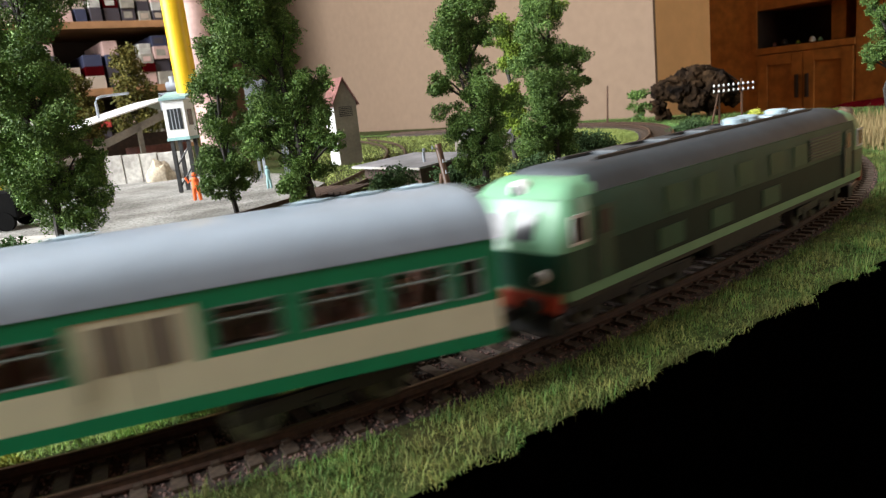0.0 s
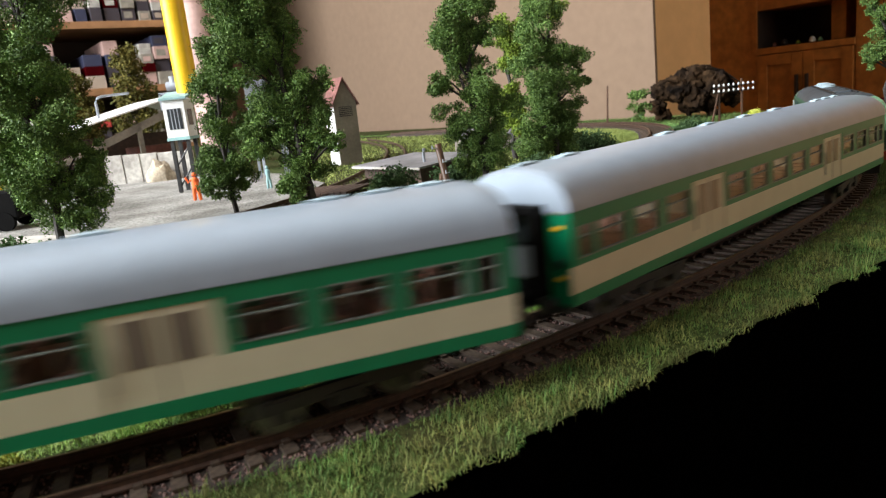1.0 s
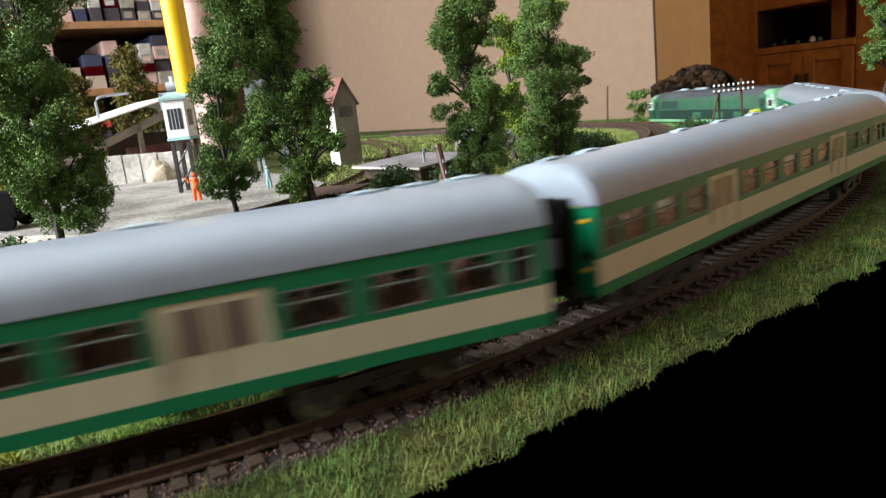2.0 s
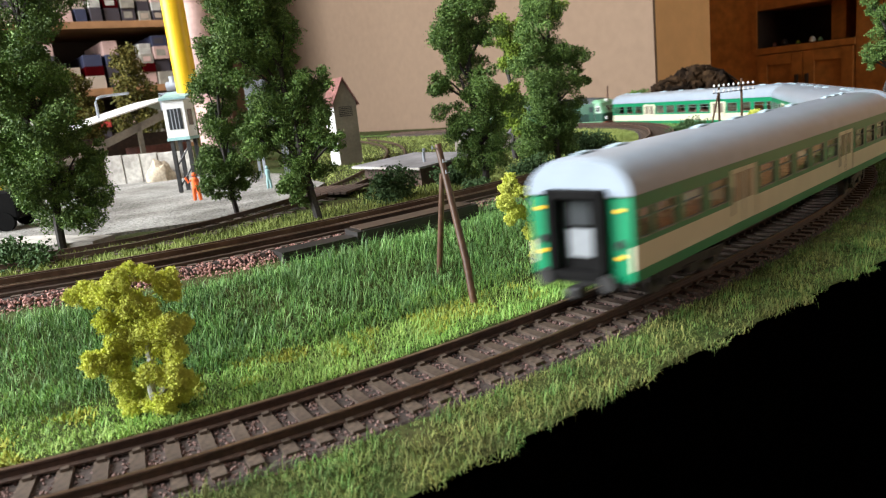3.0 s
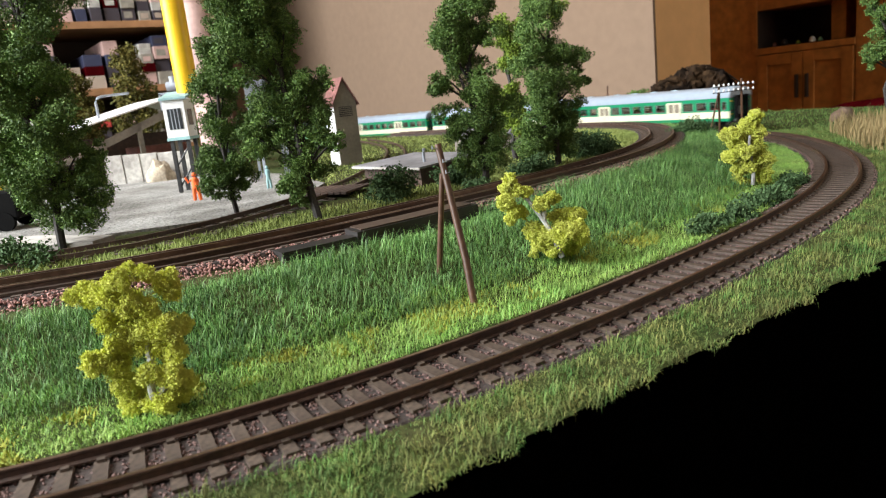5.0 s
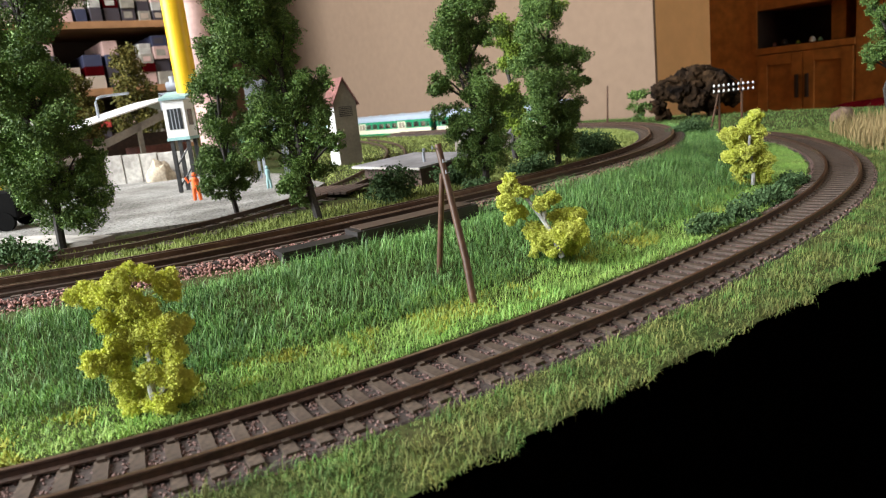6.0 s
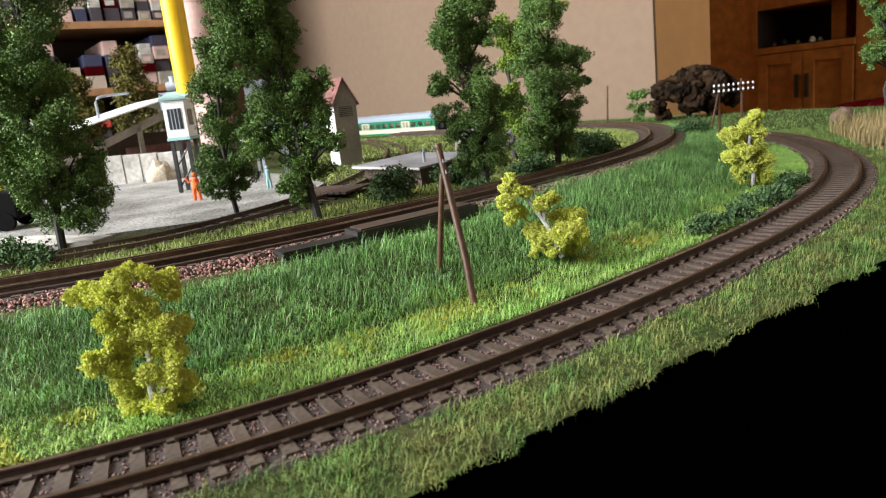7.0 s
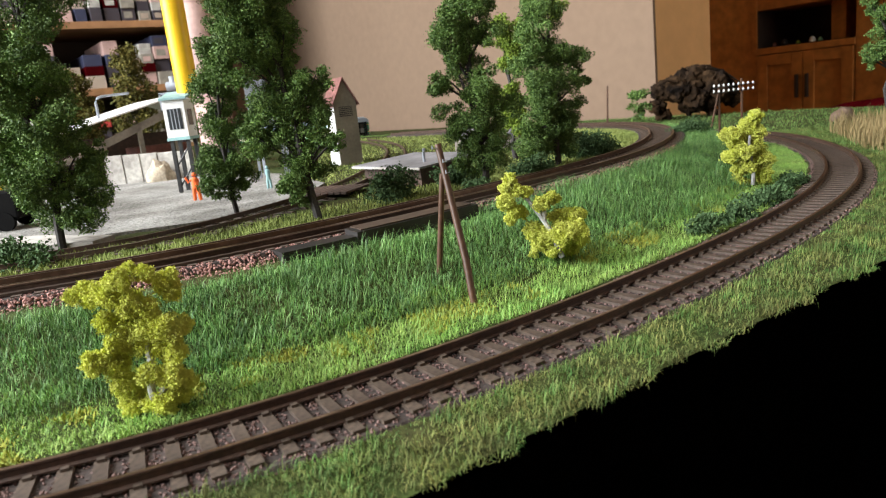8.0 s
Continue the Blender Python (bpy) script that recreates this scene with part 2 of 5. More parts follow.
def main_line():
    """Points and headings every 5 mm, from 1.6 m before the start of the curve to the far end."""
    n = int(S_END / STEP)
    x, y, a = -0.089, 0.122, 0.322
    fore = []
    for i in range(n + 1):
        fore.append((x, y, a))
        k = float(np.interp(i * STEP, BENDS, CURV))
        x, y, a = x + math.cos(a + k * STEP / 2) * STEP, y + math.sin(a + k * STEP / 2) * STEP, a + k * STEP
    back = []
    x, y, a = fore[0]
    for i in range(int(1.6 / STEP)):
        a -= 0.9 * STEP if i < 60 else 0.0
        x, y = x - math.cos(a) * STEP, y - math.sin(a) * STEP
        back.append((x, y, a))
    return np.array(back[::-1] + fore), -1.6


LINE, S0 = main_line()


def on(s, d=0.0):
    """The place at arc length s, d to the left of the main line, and the heading."""
    i = (s - S0) / STEP
    j = int(max(0, min(len(LINE) - 2, math.floor(i))))
    p = LINE[j] + (LINE[j + 1] - LINE[j]) * (i - j)
    return Vector((p[0] - math.sin(p[2]) * d, p[1] + math.cos(p[2]) * d)), p[2]


def side(xy):
    """Signed distance from the main line (left positive) for an array of places."""
    pts = LINE[::2]
    out = np.zeros(len(xy))
    for c in range(0, len(xy), 4000):
        q = xy[c:c + 4000]
        dx, dy = q[:, None, 0] - pts[None, :, 0], q[:, None, 1] - pts[None, :, 1]
        d2 = dx * dx + dy * dy
        i = d2.argmin(1)
        k = np.arange(len(q))
        s = np.sign(-np.sin(pts[i, 2]) * dx[k, i] + np.cos(pts[i, 2]) * dy[k, i])
        out[c:c + 4000] = np.sqrt(d2[k, i]) * np.where(s == 0, 1, s)
    return out


PLAT = 0.0155


def height(d):
    """Height of the ground from the signed distance to the main line."""
    return np.interp(d, [-0.5, -0.05, -0.026, -0.018, 0.018, 0.028, 0.042, 0.050, 0.075, 0.092, 0.30], [-0.004, -0.006, -0.004, -0.0042, -0.0042, -0.004, -0.0022, 0.0015, 0.0118, PLAT - 0.001, PLAT])


# ---- table, ground ----
def ground():
    us = np.concatenate([np.arange(-1.4, -0.25, 0.03), np.arange(-0.25, 0.45, 0.006), np.arange(0.45, 0.86, 0.015)])
    ws = np.concatenate([np.arange(0, 0.45, 0.006), np.arange(0.45, 1.82, 0.02)])
    U, W = np.meshgrid(us, ws)
    xy = np.stack([E0.x + EU.x * U + EW.x * W, E0.y + EU.y * U + EW.y * W], -1).reshape(-1, 2)
    z = height(side(xy))
    z = z + np.array([noise.noise(Vector((x * 60, y * 60, 0))) * 0.0007 for x, y in xy])
    n = len(us)
    faces = [(j * n + i, j * n + i + 1, (j + 1) * n + i + 1, (j + 1) * n + i) for j in range(len(ws) - 1) for i in range(n - 1)]
    ob = raw("ground", np.c_[xy, z], faces, "earth", smooth=True)
    tagged(ob, "grass-covered model landscape ground with a railway embankment", "ground", kind="structure")
    bm = boxes((-1.4, 0.001, -0.05, 0.86, 1.82, -0.012))
    ob = new("table_top", mesh_of("table_top", bm, "black"))
    ob.matrix_world = uw(0, 0, 0)
    tagged(ob, "black baseboard under the model landscape", "table", kind="structure")
    for u in (-1.32, 0.76):
        for w in (0.10, 1.72):
            leg = part("table_leg", boxes((u, w, -1.0, u + 0.06, w + 0.06, -0.0502), bevel=0.003), "wood_and_shade", ob)
    bm = bmesh.new()
    n = 140
    rows = []
    for i in range(n + 1):
        u = -1.6 + 3.2 * i / n
        w = math.sin(u * 40) * 0.004
        rows.append([bm.verts.new(at(u, -0.002 + k * w * 0.3 - 0.012 * k, -0.004 - (0.09 * k) ** 1.0 - 0.002)) for k in range(10)])
    for a, b in zip(rows, rows[1:]):
        for k in range(9):
            bm.faces.new((a[k], b[k], b[k + 1], a[k + 1]))
    ob = new("black_cloth", mesh_of("black_cloth", bm, "black", True))
    tagged(ob, "black cloth hanging from the table's edge", "cloth", kind="structure")


ground()


# ---- room ----
def slab(name, rows, material, label):
    ob = new(name, mesh_of(name, boxes(*rows), material))
    ob.matrix_world = uw(0, 0, 0)
    return tagged(ob, label, name.split("_")[0], kind="structure")


slab("floor", [(-1.8, -2.0, -1.05, 3.6, 2.1, -1.0)], "floor", "dark brown wooden room floor")
slab("ceiling", [(-1.8, -2.0, 1.75, 3.6, 2.1, 1.8)], "ceiling", "plain white room ceiling")
# slab over the wall's end, coloured as if lit orange
slab("wall_return", [(0.8865, 0.642, -1.0, 1.04, 0.662, 1.75)], "wall_warm_lit", "end of the wall with warm light in its ochre colour")
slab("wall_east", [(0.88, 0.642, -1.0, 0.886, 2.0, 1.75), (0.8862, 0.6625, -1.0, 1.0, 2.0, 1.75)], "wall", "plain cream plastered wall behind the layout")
slab("wall_far", [(3.4, -2.0, -1.0, 3.5, 2.0, 1.75)], "wall_warm_lit", "ochre wall behind the oak cabinet")
slab("wall_north", [(-1.7, 2.0, -1.0, 1.0, 2.1, 1.75)], "wall", "cream wall behind the shelves")
slab("wall_alcove", [(1.0, 2.0, -1.0, 3.5, 2.1, 1.75)], "wall_warm_lit", "alcove wall with warm light in its ochre colour")
# out of view; brown chosen to weaken the bounce on the train's near side
slab("wall_south", [(-1.7, -2.0, -1.0, 1.8, -1.9, 1.75), (1.8, -2.0, -1.0, 2.8, -1.9, 0.0), (1.8, -2.0, 1.3, 2.8, -1.9, 1.75), (2.8, -2.0, -1.0, 3.5, -1.9, 1.75)], "floor", "unseen brown wall that dims bounced light, with a window opening")
slab("wall_window", [(-1.8, -2.0, -1.0, -1.7, 2.1, 0.2), (-1.8, -2.0, 1.72, -1.7, 2.1, 1.75), (-1.8, -2.0, 0.2, -1.7, -0.05, 1.72), (-1.8, 1.7, 0.2, -1.7, 2.1, 1.72)], "wall", "cream wall with a wide window opening")


# ---- track ----
def strip(name, s0, s1, profile, material, parent, d0=0.0, z0=0.0, step=0.01, smooth=False):
    """A profile of (d, z) swept along the main line."""
    bm = bmesh.new()
    n = max(2, int((s1 - s0) / step))
    rows = []
    for i in range(n + 1):
        s = s0 + (s1 - s0) * i / n
        row = []
        for d, z in profile:
            p, _ = on(s, d0 + d)
            row.append(bm.verts.new((p.x, p.y, z0 + z)))
        rows.append(row)
    m = len(profile)
    for a, b in zip(rows, rows[1:]):
        for k in range(m):
            bm.faces.new((a[k], b[k], b[(k + 1) % m], a[(k + 1) % m]))
    bm.faces.new(rows[0])
    bm.faces.new(rows[-1][::-1])
    bmesh.ops.recalc_face_normals(bm, faces=bm.faces[:])
    return part(name, bm, material, parent, smooth=smooth)


def rail_profile(c):
    return [(c - 0.0011, -0.0028), (c + 0.0011, -0.0028), (c + 0.0011, -0.0024), (c + 0.00035, -0.0020), (c + 0.00035, -0.0009), (c + 0.00062, -0.0006), (c + 0.00062, -0.00012), (c - 0.00062, -0.00012), (c - 0.00062, -0.0006), (c - 0.00035, -0.0009), (c - 0.00035, -0.0020), (c - 0.0011, -0.0024)]


def sleeper_mesh(name):
    bm = bmesh.new()
    box(bm, -0.0015, -0.0150, -0.0044, 0.0015, 0.0150, -0.0027)
    for y in (-0.0099, -0.0066, 0.0066, 0.0099):
        box(bm, -0.0008, y - 0.0007, -0.0028, 0.0008, y + 0.0007, -0.0020)
    return mesh_of(name, bm, "sleeper")


def track(name, label, s0, s1, d, z, pitch, first, last):
    t = thing(name, label, "railway track", kind="structure")
    for c in (-0.00865, 0.00865):
        r = strip("rail", s0, s1, rail_profile(c), "rail", t, d, z)
        strip("rail_head", s0, s1, [(c - 0.0005, -0.0001), (c + 0.0005, -0.0001), (c + 0.0004, 0.0), (c - 0.0004, 0.0)], "railtop", r, d, z)
    me = sleeper_mesh("sleeper")
    rest = bmesh.new()
    n = int((s1 - s0) / pitch)
    for i in range(n):
        s = s0 + (i + 0.5) * pitch
        p, a = on(s, d)
        m = Matrix.Translation((p.x, p.y, z)) @ Matrix.Rotation(a, 4, "Z")
        if first <= s <= last:
            ob = new("sleeper", me)
            ob.parent, ob.matrix_world = t, m
        else:
            k = len(rest.verts)
            rest.from_mesh(me)
            rest.verts.ensure_lookup_table()
            bmesh.ops.transform(rest, matrix=m, verts=rest.verts[k:])
    tagged(part("far_sleepers", rest, "sleeper", t), kind="stuff")
    return t


main_track = track("main_track", "curved brown model railway track with weathered rails", -1.4, 2.1, 0, 0, 0.0069, -0.05, 1.2)
UPD = 0.112
upper_track = track("upper_track", "second track on the embankment with brown sleepers", -0.5, 1.25, UPD, 0.0200, 0.0069, -0.25, 0.75)


def scatter_stones(name, label, s0, s1, d0, d1, zf, n, size, material, seed, stray=0.0):
    rng = np.random.default_rng(seed)
    verts, faces = [], []
    base = np.array([(1, 0, 0), (-1, 0, 0), (0, 1, 0), (0, -1, 0), (0, 0, 1), (0, 0, -1)], float)
    tri = [(0, 2, 4), (2, 1, 4), (1, 3, 4), (3, 0, 4), (2, 0, 5), (1, 2, 5), (3, 1, 5), (0, 3, 5)]
    for i in range(n):
        s, d = rng.uniform(s0, s1), rng.uniform(d0, d1)
        p, _ = on(s, d)
        q = base * rng.uniform(0.5, 1.0, (6, 1)) * size * rng.uniform(0.6, 1.2)
        q = q @ np.linalg.qr(rng.normal(size=(3, 3)))[0]
        k = len(verts)
        verts.extend(q + [p.x, p.y, zf(d) + size * 0.25])
        faces.extend([tuple(k + j for j in f) for f in tri])
    ob = raw(name, verts, faces, material)
    return tagged(ob, label, "gravel", kind="stuff")


def beds():
    t = thing("track_bed", "dark brown ballast bed under the main track", "track bed", kind="structure")
    strip("bed", -1.4, 2.1, [(-0.0195, -0.006), (0.0195, -0.006), (0.0165, -0.0036), (-0.0165, -0.0036)], "bed", t)
    t = thing("upper_bed", "reddish ballast bed under the upper track", "track bed", kind="structure")
    strip("bed", -0.5, 1.25, [(UPD - 0.022, 0.010), (UPD + 0.018, 0.012), (UPD + 0.0165, 0.0169), (UPD - 0.0165, 0.0169)], "bed", t)
    scatter_stones("ballast", "brown and pink ballast stones between the sleepers", -0.15, 0.75, -0.0185, 0.0185, lambda d: -0.0036 if abs(d) < 0.0165 else -0.0046, 22000, 0.00060, "ballast", 3)
    scatter_stones("red_ballast", "reddish ballast stones beside the upper track", -0.35, 0.45, UPD - 0.026, UPD - 0.011, lambda d: 0.0166 - max(0, UPD - 0.0165 - d) * 0.45, 10500, 0.00075, "ballast_red", 4)


beds()


# ---- grass ----
def blades(name, label, places, lengths, width, material, seed, lean=0.5):
    """Fibres of grass, one bent blade at each place."""
    rng = np.random.default_rng(seed)
    n = len(places)
    ang = rng.uniform(0, math.tau, n)
    dirn = np.stack([np.cos(ang), np.sin(ang), 0 * ang], 1)
    sidev = np.stack([-np.sin(ang), np.cos(ang), 0 * ang], 1) * (width / 2)
    tilt = rng.uniform(0.1, 1.0, n) ** 1.0 * lean
    L = np.asarray(lengths)
    mid = places + np.stack([0 * L, 0 * L, L * 0.55 * np.cos(tilt * 0.6)], 1) + dirn * (L * 0.55 * np.sin(tilt * 0.6))[:, None]
    tip = mid + np.stack([0 * L, 0 * L, L * 0.45 * np.cos(tilt * 1.6)], 1) + dirn * (L * 0.45 * np.sin(tilt * 1.6))[:, None]
    v = np.stack([places - sidev, places + sidev, mid + sidev * 0.8, mid - sidev * 0.8, tip], 1).reshape(-1, 3)
    me = bpy.data.meshes.new(name)
    me.vertices.add(5 * n)
    me.vertices.foreach_set("co", v.ravel())
    loops = (np.arange(n)[:, None] * 5 + np.array([0, 1, 2, 3, 3, 2, 4])).ravel()
    me.loops.add(7 * n)
    me.loops.foreach_set("vertex_index", loops.astype(np.int32))
    me.polygons.add(2 * n)
    st = (np.arange(n)[:, None] * 7 + np.array([0, 4])).ravel()
    me.polygons.foreach_set("loop_start", st.astype(np.int32))
    me.update(calc_edges=True)
    me.validate()
    me.materials.append(M[material])
    return tagged(new(name, me), label, "grass", kind="stuff")


def along(n, s0, s1, d0, d1, seed, bias=1.0):
    """Random places on the ground beside the main line."""
    rng = np.random.default_rng(seed)
    s, d = rng.uniform(s0, s1, n), d0 + (d1 - d0) * rng.uniform(0, 1, n) ** bias
    i = (s - S0) / STEP
    j = np.clip(np.floor(i).astype(int), 0, len(LINE) - 2)
    p = LINE[j] + (LINE[j + 1] - LINE[j]) * (i - j)[:, None]
    x, y = p[:, 0] - np.sin(p[:, 2]) * d, p[:, 1] + np.cos(p[:, 2]) * d
    return np.stack([x, y, height(d) - 0.0003], 1), d


def inside_table(p):
    w = (p[:, 0] - E0.x) * EW.x + (p[:, 1] - E0.y) * EW.y
    u = (p[:, 0] - E0.x) * EU.x + (p[:, 1] - E0.y) * EU.y
    return w > 0.0012 * np.sin(u * 160) + 0.0010 * np.sin(u * 430) - 0.001


def patch(p, scale, depth):
    """Uneven growth: a factor about 1 for each place."""
    return np.array([1 + depth * noise.noise(Vector((q[0] * scale, q[1] * scale, 1.7))) * 1.6 for q in p])


def grass():
    rng = np.random.default_rng(8)
    p, d = along(140000, -0.16, 0.75, 0.041, 0.095, 11, 0.9)
    p = p[(d < 0.082) | (p[:, 0] > 0.015)]
    blades("slope_grass", "lush dark green fibre grass on the embankment slope", p, rng.uniform(0.0022, 0.0066, len(p)) * patch(p, 45, 0.35), 0.00018, "grass", 1, 2.0)
    p, d = along(105000, -0.16, 0.78, 0.0190, 0.049, 12)
    blades("meadow_grass", "light yellow-green grass beside the track", p, rng.uniform(0.0012, 0.0036, len(p)) * patch(p, 70, 0.4), 0.00019, "grass_light", 2, 1.9)
    bits = [along(n, a, b, c, e, 70 + i) for i, (n, a, b, c, e) in enumerate(((12000, -0.09, 0.015, 0.019, 0.038), (9000, 0.025, 0.085, 0.030, 0.043), (4000, 0.09, 0.16, 0.026, 0.042), (7000, 0.19, 0.25, 0.032, 0.049), (1500, 0.30, 0.37, 0.03, 0.05)))]
    p = np.concatenate([b[0] for b in bits])
    p = p[patch(p, 85, 1.0) > rng.uniform(0.75, 1.45, len(p))]
    blades("yellow_flock", "yellow-brown flock scattered in the grass", p, rng.uniform(0.001, 0.0026, len(p)), 0.0005, "flock", 9, 1.6)
    p, d = along(200000, -0.2, 0.75, -0.085, -0.0170, 13)
    p = p[inside_table(p)]
    blades("verge_grass", "olive and green grass verge at the table's edge", p, rng.uniform(0.0012, 0.0036, len(p)) * patch(p, 110, 0.6), 0.0002, "grass_dry", 3, 2.1)
    p, d = along(46000, -0.3, 0.9, UPD + 0.0175, UPD + 0.066, 14, 1.4)
    blades("upper_grass", "light grass between the upper tracks", p, rng.uniform(0.002, 0.0042, len(p)), 0.0003, "grass_pale", 4, 1.2)
    p, d = along(30000, 0.6, 1.6, 0.02, 0.09, 15)
    blades("far_grass", "green grass along the far curve", p, rng.uniform(0.003, 0.005, len(p)), 0.0005, "grass_dull", 5, 1.2)
    p, d = along(40000, 0.35, 1.5, -0.3, -0.02, 16)
    p = p[inside_table(p)]
    blades("outer_grass", "short green grass outside the curve", p, rng.uniform(0.002, 0.004, len(p)), 0.0006, "grass_dull", 6, 1.3)
    q = np.stack([rng.uniform(-0.12, 0.26, 60000), rng.uniform(0.36, 1.35, 60000)], 1)
    dd = side(q)
    q, dd = q[(dd > 0.135) & (q[:, 0] > -0.07 - (q[:, 1] - 0.45) * 0.35)], dd[(dd > 0.135) & (q[:, 0] > -0.07 - (q[:, 1] - 0.45) * 0.35)]
    p = np.c_[q, height(dd) - 0.0003]
    blades("plateau_grass", "short yellow-green grass on the plateau", p, rng.uniform(0.0015, 0.0035, len(p)), 0.0006, "grass_pale", 19, 1.5)


grass()


# ---- trees and bushes ----
def flakes(name, blobs, per, size, material, parent, seed, label="", tri=False):
    """Leaf flakes gathered in clumps: blobs are (centre, radius)."""
    rng = np.random.default_rng(seed)
    pts = []
    for c, r in blobs:
        n = max(12, int(per * (r / 0.01) ** 2))
        v = rng.normal(size=(n, 3))
        v /= np.linalg.norm(v, axis=1)[:, None]
        rad = r * (rng.uniform(0.15, 1.0, n) ** 0.5 + np.abs(rng.normal(size=n)) * 0.14) * (1 + 0.28 * np.sin(v[:, 0] * 5 + c[0] * 900) * np.cos(v[:, 2] * 4 + c[1] * 700))
        pts.append(np.array(c) + v * rad[:, None] * [1, 1, 0.85])
    pts = np.concatenate(pts)
    n = len(pts)
    a = rng.normal(size=(n, 3))
    a /= np.linalg.norm(a, axis=1)[:, None]
    b = np.cross(a, rng.normal(size=(n, 3)))
    b /= np.linalg.norm(b, axis=1)[:, None]
    s = (size * rng.uniform(0.55, 1.15, n))[:, None]
    if tri:
        v = np.stack([pts - a * s * 0.6, pts + b * s * 0.55, pts + a * s * 0.6], 1).reshape(-1, 3)
        faces = [(3 * i, 3 * i + 1, 3 * i + 2) for i in range(n)]
    else:
        v = np.stack([pts - a * s * 0.6, pts + b * s * 0.42, pts + a * s * 0.6, pts - b * s * 0.42 + np.cross(a, b) * s * 0.25], 1).reshape(-1, 3)
        faces = [(4 * i, 4 * i + 1, 4 * i + 2, 4 * i + 3) for i in range(n)]
    ob = raw(name, v, faces, material, parent)
    return tagged(ob, label)


def tree(label, x, y, z, tall, wide, clear, lean=(0, 0), leaf="leaf", seed=0, name="tree", bark="bark", per=420, size=0.0016, trunk=0.0016, top=0.35, dense=1.0):
    rng = np.random.default_rng(seed)
    t = thing(name, label, "tree" if name == "tree" else "shrub", pose(x, y, z))
    n = 9
    line = [Vector((lean[0] * (k / n) ** 1.2 + rng.normal() * 0.0008, lean[1] * k / n + rng.normal() * 0.0008, tall * 0.93 * k / n - (0.003 if k == 0 else 0))) for k in range(n + 1)]
    bm = bmesh.new()
    tube(bm, line, [trunk * (1.15 - 0.95 * k / n) for k in range(n + 1)], 7)
    blobs = []
    count = int((tall - clear) / wide * 15 * dense) + 7
    for i in range(count):
        h = (i + rng.uniform(0, 1)) / count
        prof = min(1.0, 0.55 + h * 2.2) * (1 - (1 - top) * max(0.0, (h - 0.35) / 0.65) ** 1.3)
        ang = i * 2.4 + rng.uniform(-0.5, 0.5)
        rr = wide / 2 * prof * rng.uniform(0.25, 0.85)
        hz = clear + (tall - clear) * h
        f = min(1.0, hz / (tall * 0.93)) * n
        k = min(n - 1, int(f))
        base = line[k].lerp(line[k + 1], f - k)
        c = Vector((base.x + math.cos(ang) * rr, base.y + math.sin(ang) * rr, hz))
        r = wide * rng.uniform(0.14, 0.23) * (0.65 + 0.35 * prof)
        blobs.append((tuple(c), r))
        low = line[max(0, k - 1)]
        tube(bm, [low, low.lerp(c, 0.5) + Vector((0, 0, 0.001)), c], [trunk * 0.45, trunk * 0.3, trunk * 0.12], 5)
    part("trunk", bm, bark, t, smooth=True)
    flakes("crown", blobs, per, size, leaf, t, seed + 50)
    return t


def shrub_at(label, x, y, z, blobs, stems, leaf, seed, per=520, size=0.0012, bark="bark_pale", name="shrub"):
    t = thing(name, label, "shrub", pose(x, y, z))
    if stems:
        bm = bmesh.new()
        for st in stems:
            tube(bm, st, [0.0011 - 0.0006 * k / len(st) for k in range(len(st))], 7)
        part("stem", bm, bark, t, smooth=True)
    flakes("crown", blobs, per, size, leaf, t, seed)
    return t


def foam_shrub(label, x, y, z, upper, lower, stems, seed, per, size):
    """A shrub of torn foam: lobes (dx, dz, radius), each broken into small lumps."""
    rng = np.random.default_rng(seed)
    blobs = []
    for dx, dz, r in upper + lower:
        dy = rng.uniform(-1.6, 0.6) * r
        blobs.append(((dx, dy, dz), r * 1.15))
        for k in range(11):
            v = rng.normal(size=3)
            v *= r * rng.uniform(0.6, 1.1) / np.linalg.norm(v)
            blobs.append(((dx + v[0], dy + v[1], dz + v[2]), r * rng.uniform(0.34, 0.58)))
    return shrub_at(label, x, y, z, blobs, stems, "leaf_yellow", seed, per, size)


def clumps(w, tall, n, seed, low=0.2, flat=1.0):
    rng = np.random.default_rng(seed)
    out = []
    for i in range(n):
        a, h = i * 2.4, rng.uniform(low, 1)
        r = w / 2 * rng.uniform(0.2, 0.9) * (1.1 - 0.5 * h)
        out.append(((math.cos(a) * r, math.sin(a) * r * flat, tall * h * 0.85), w * rng.uniform(0.13, 0.24)))
    return out


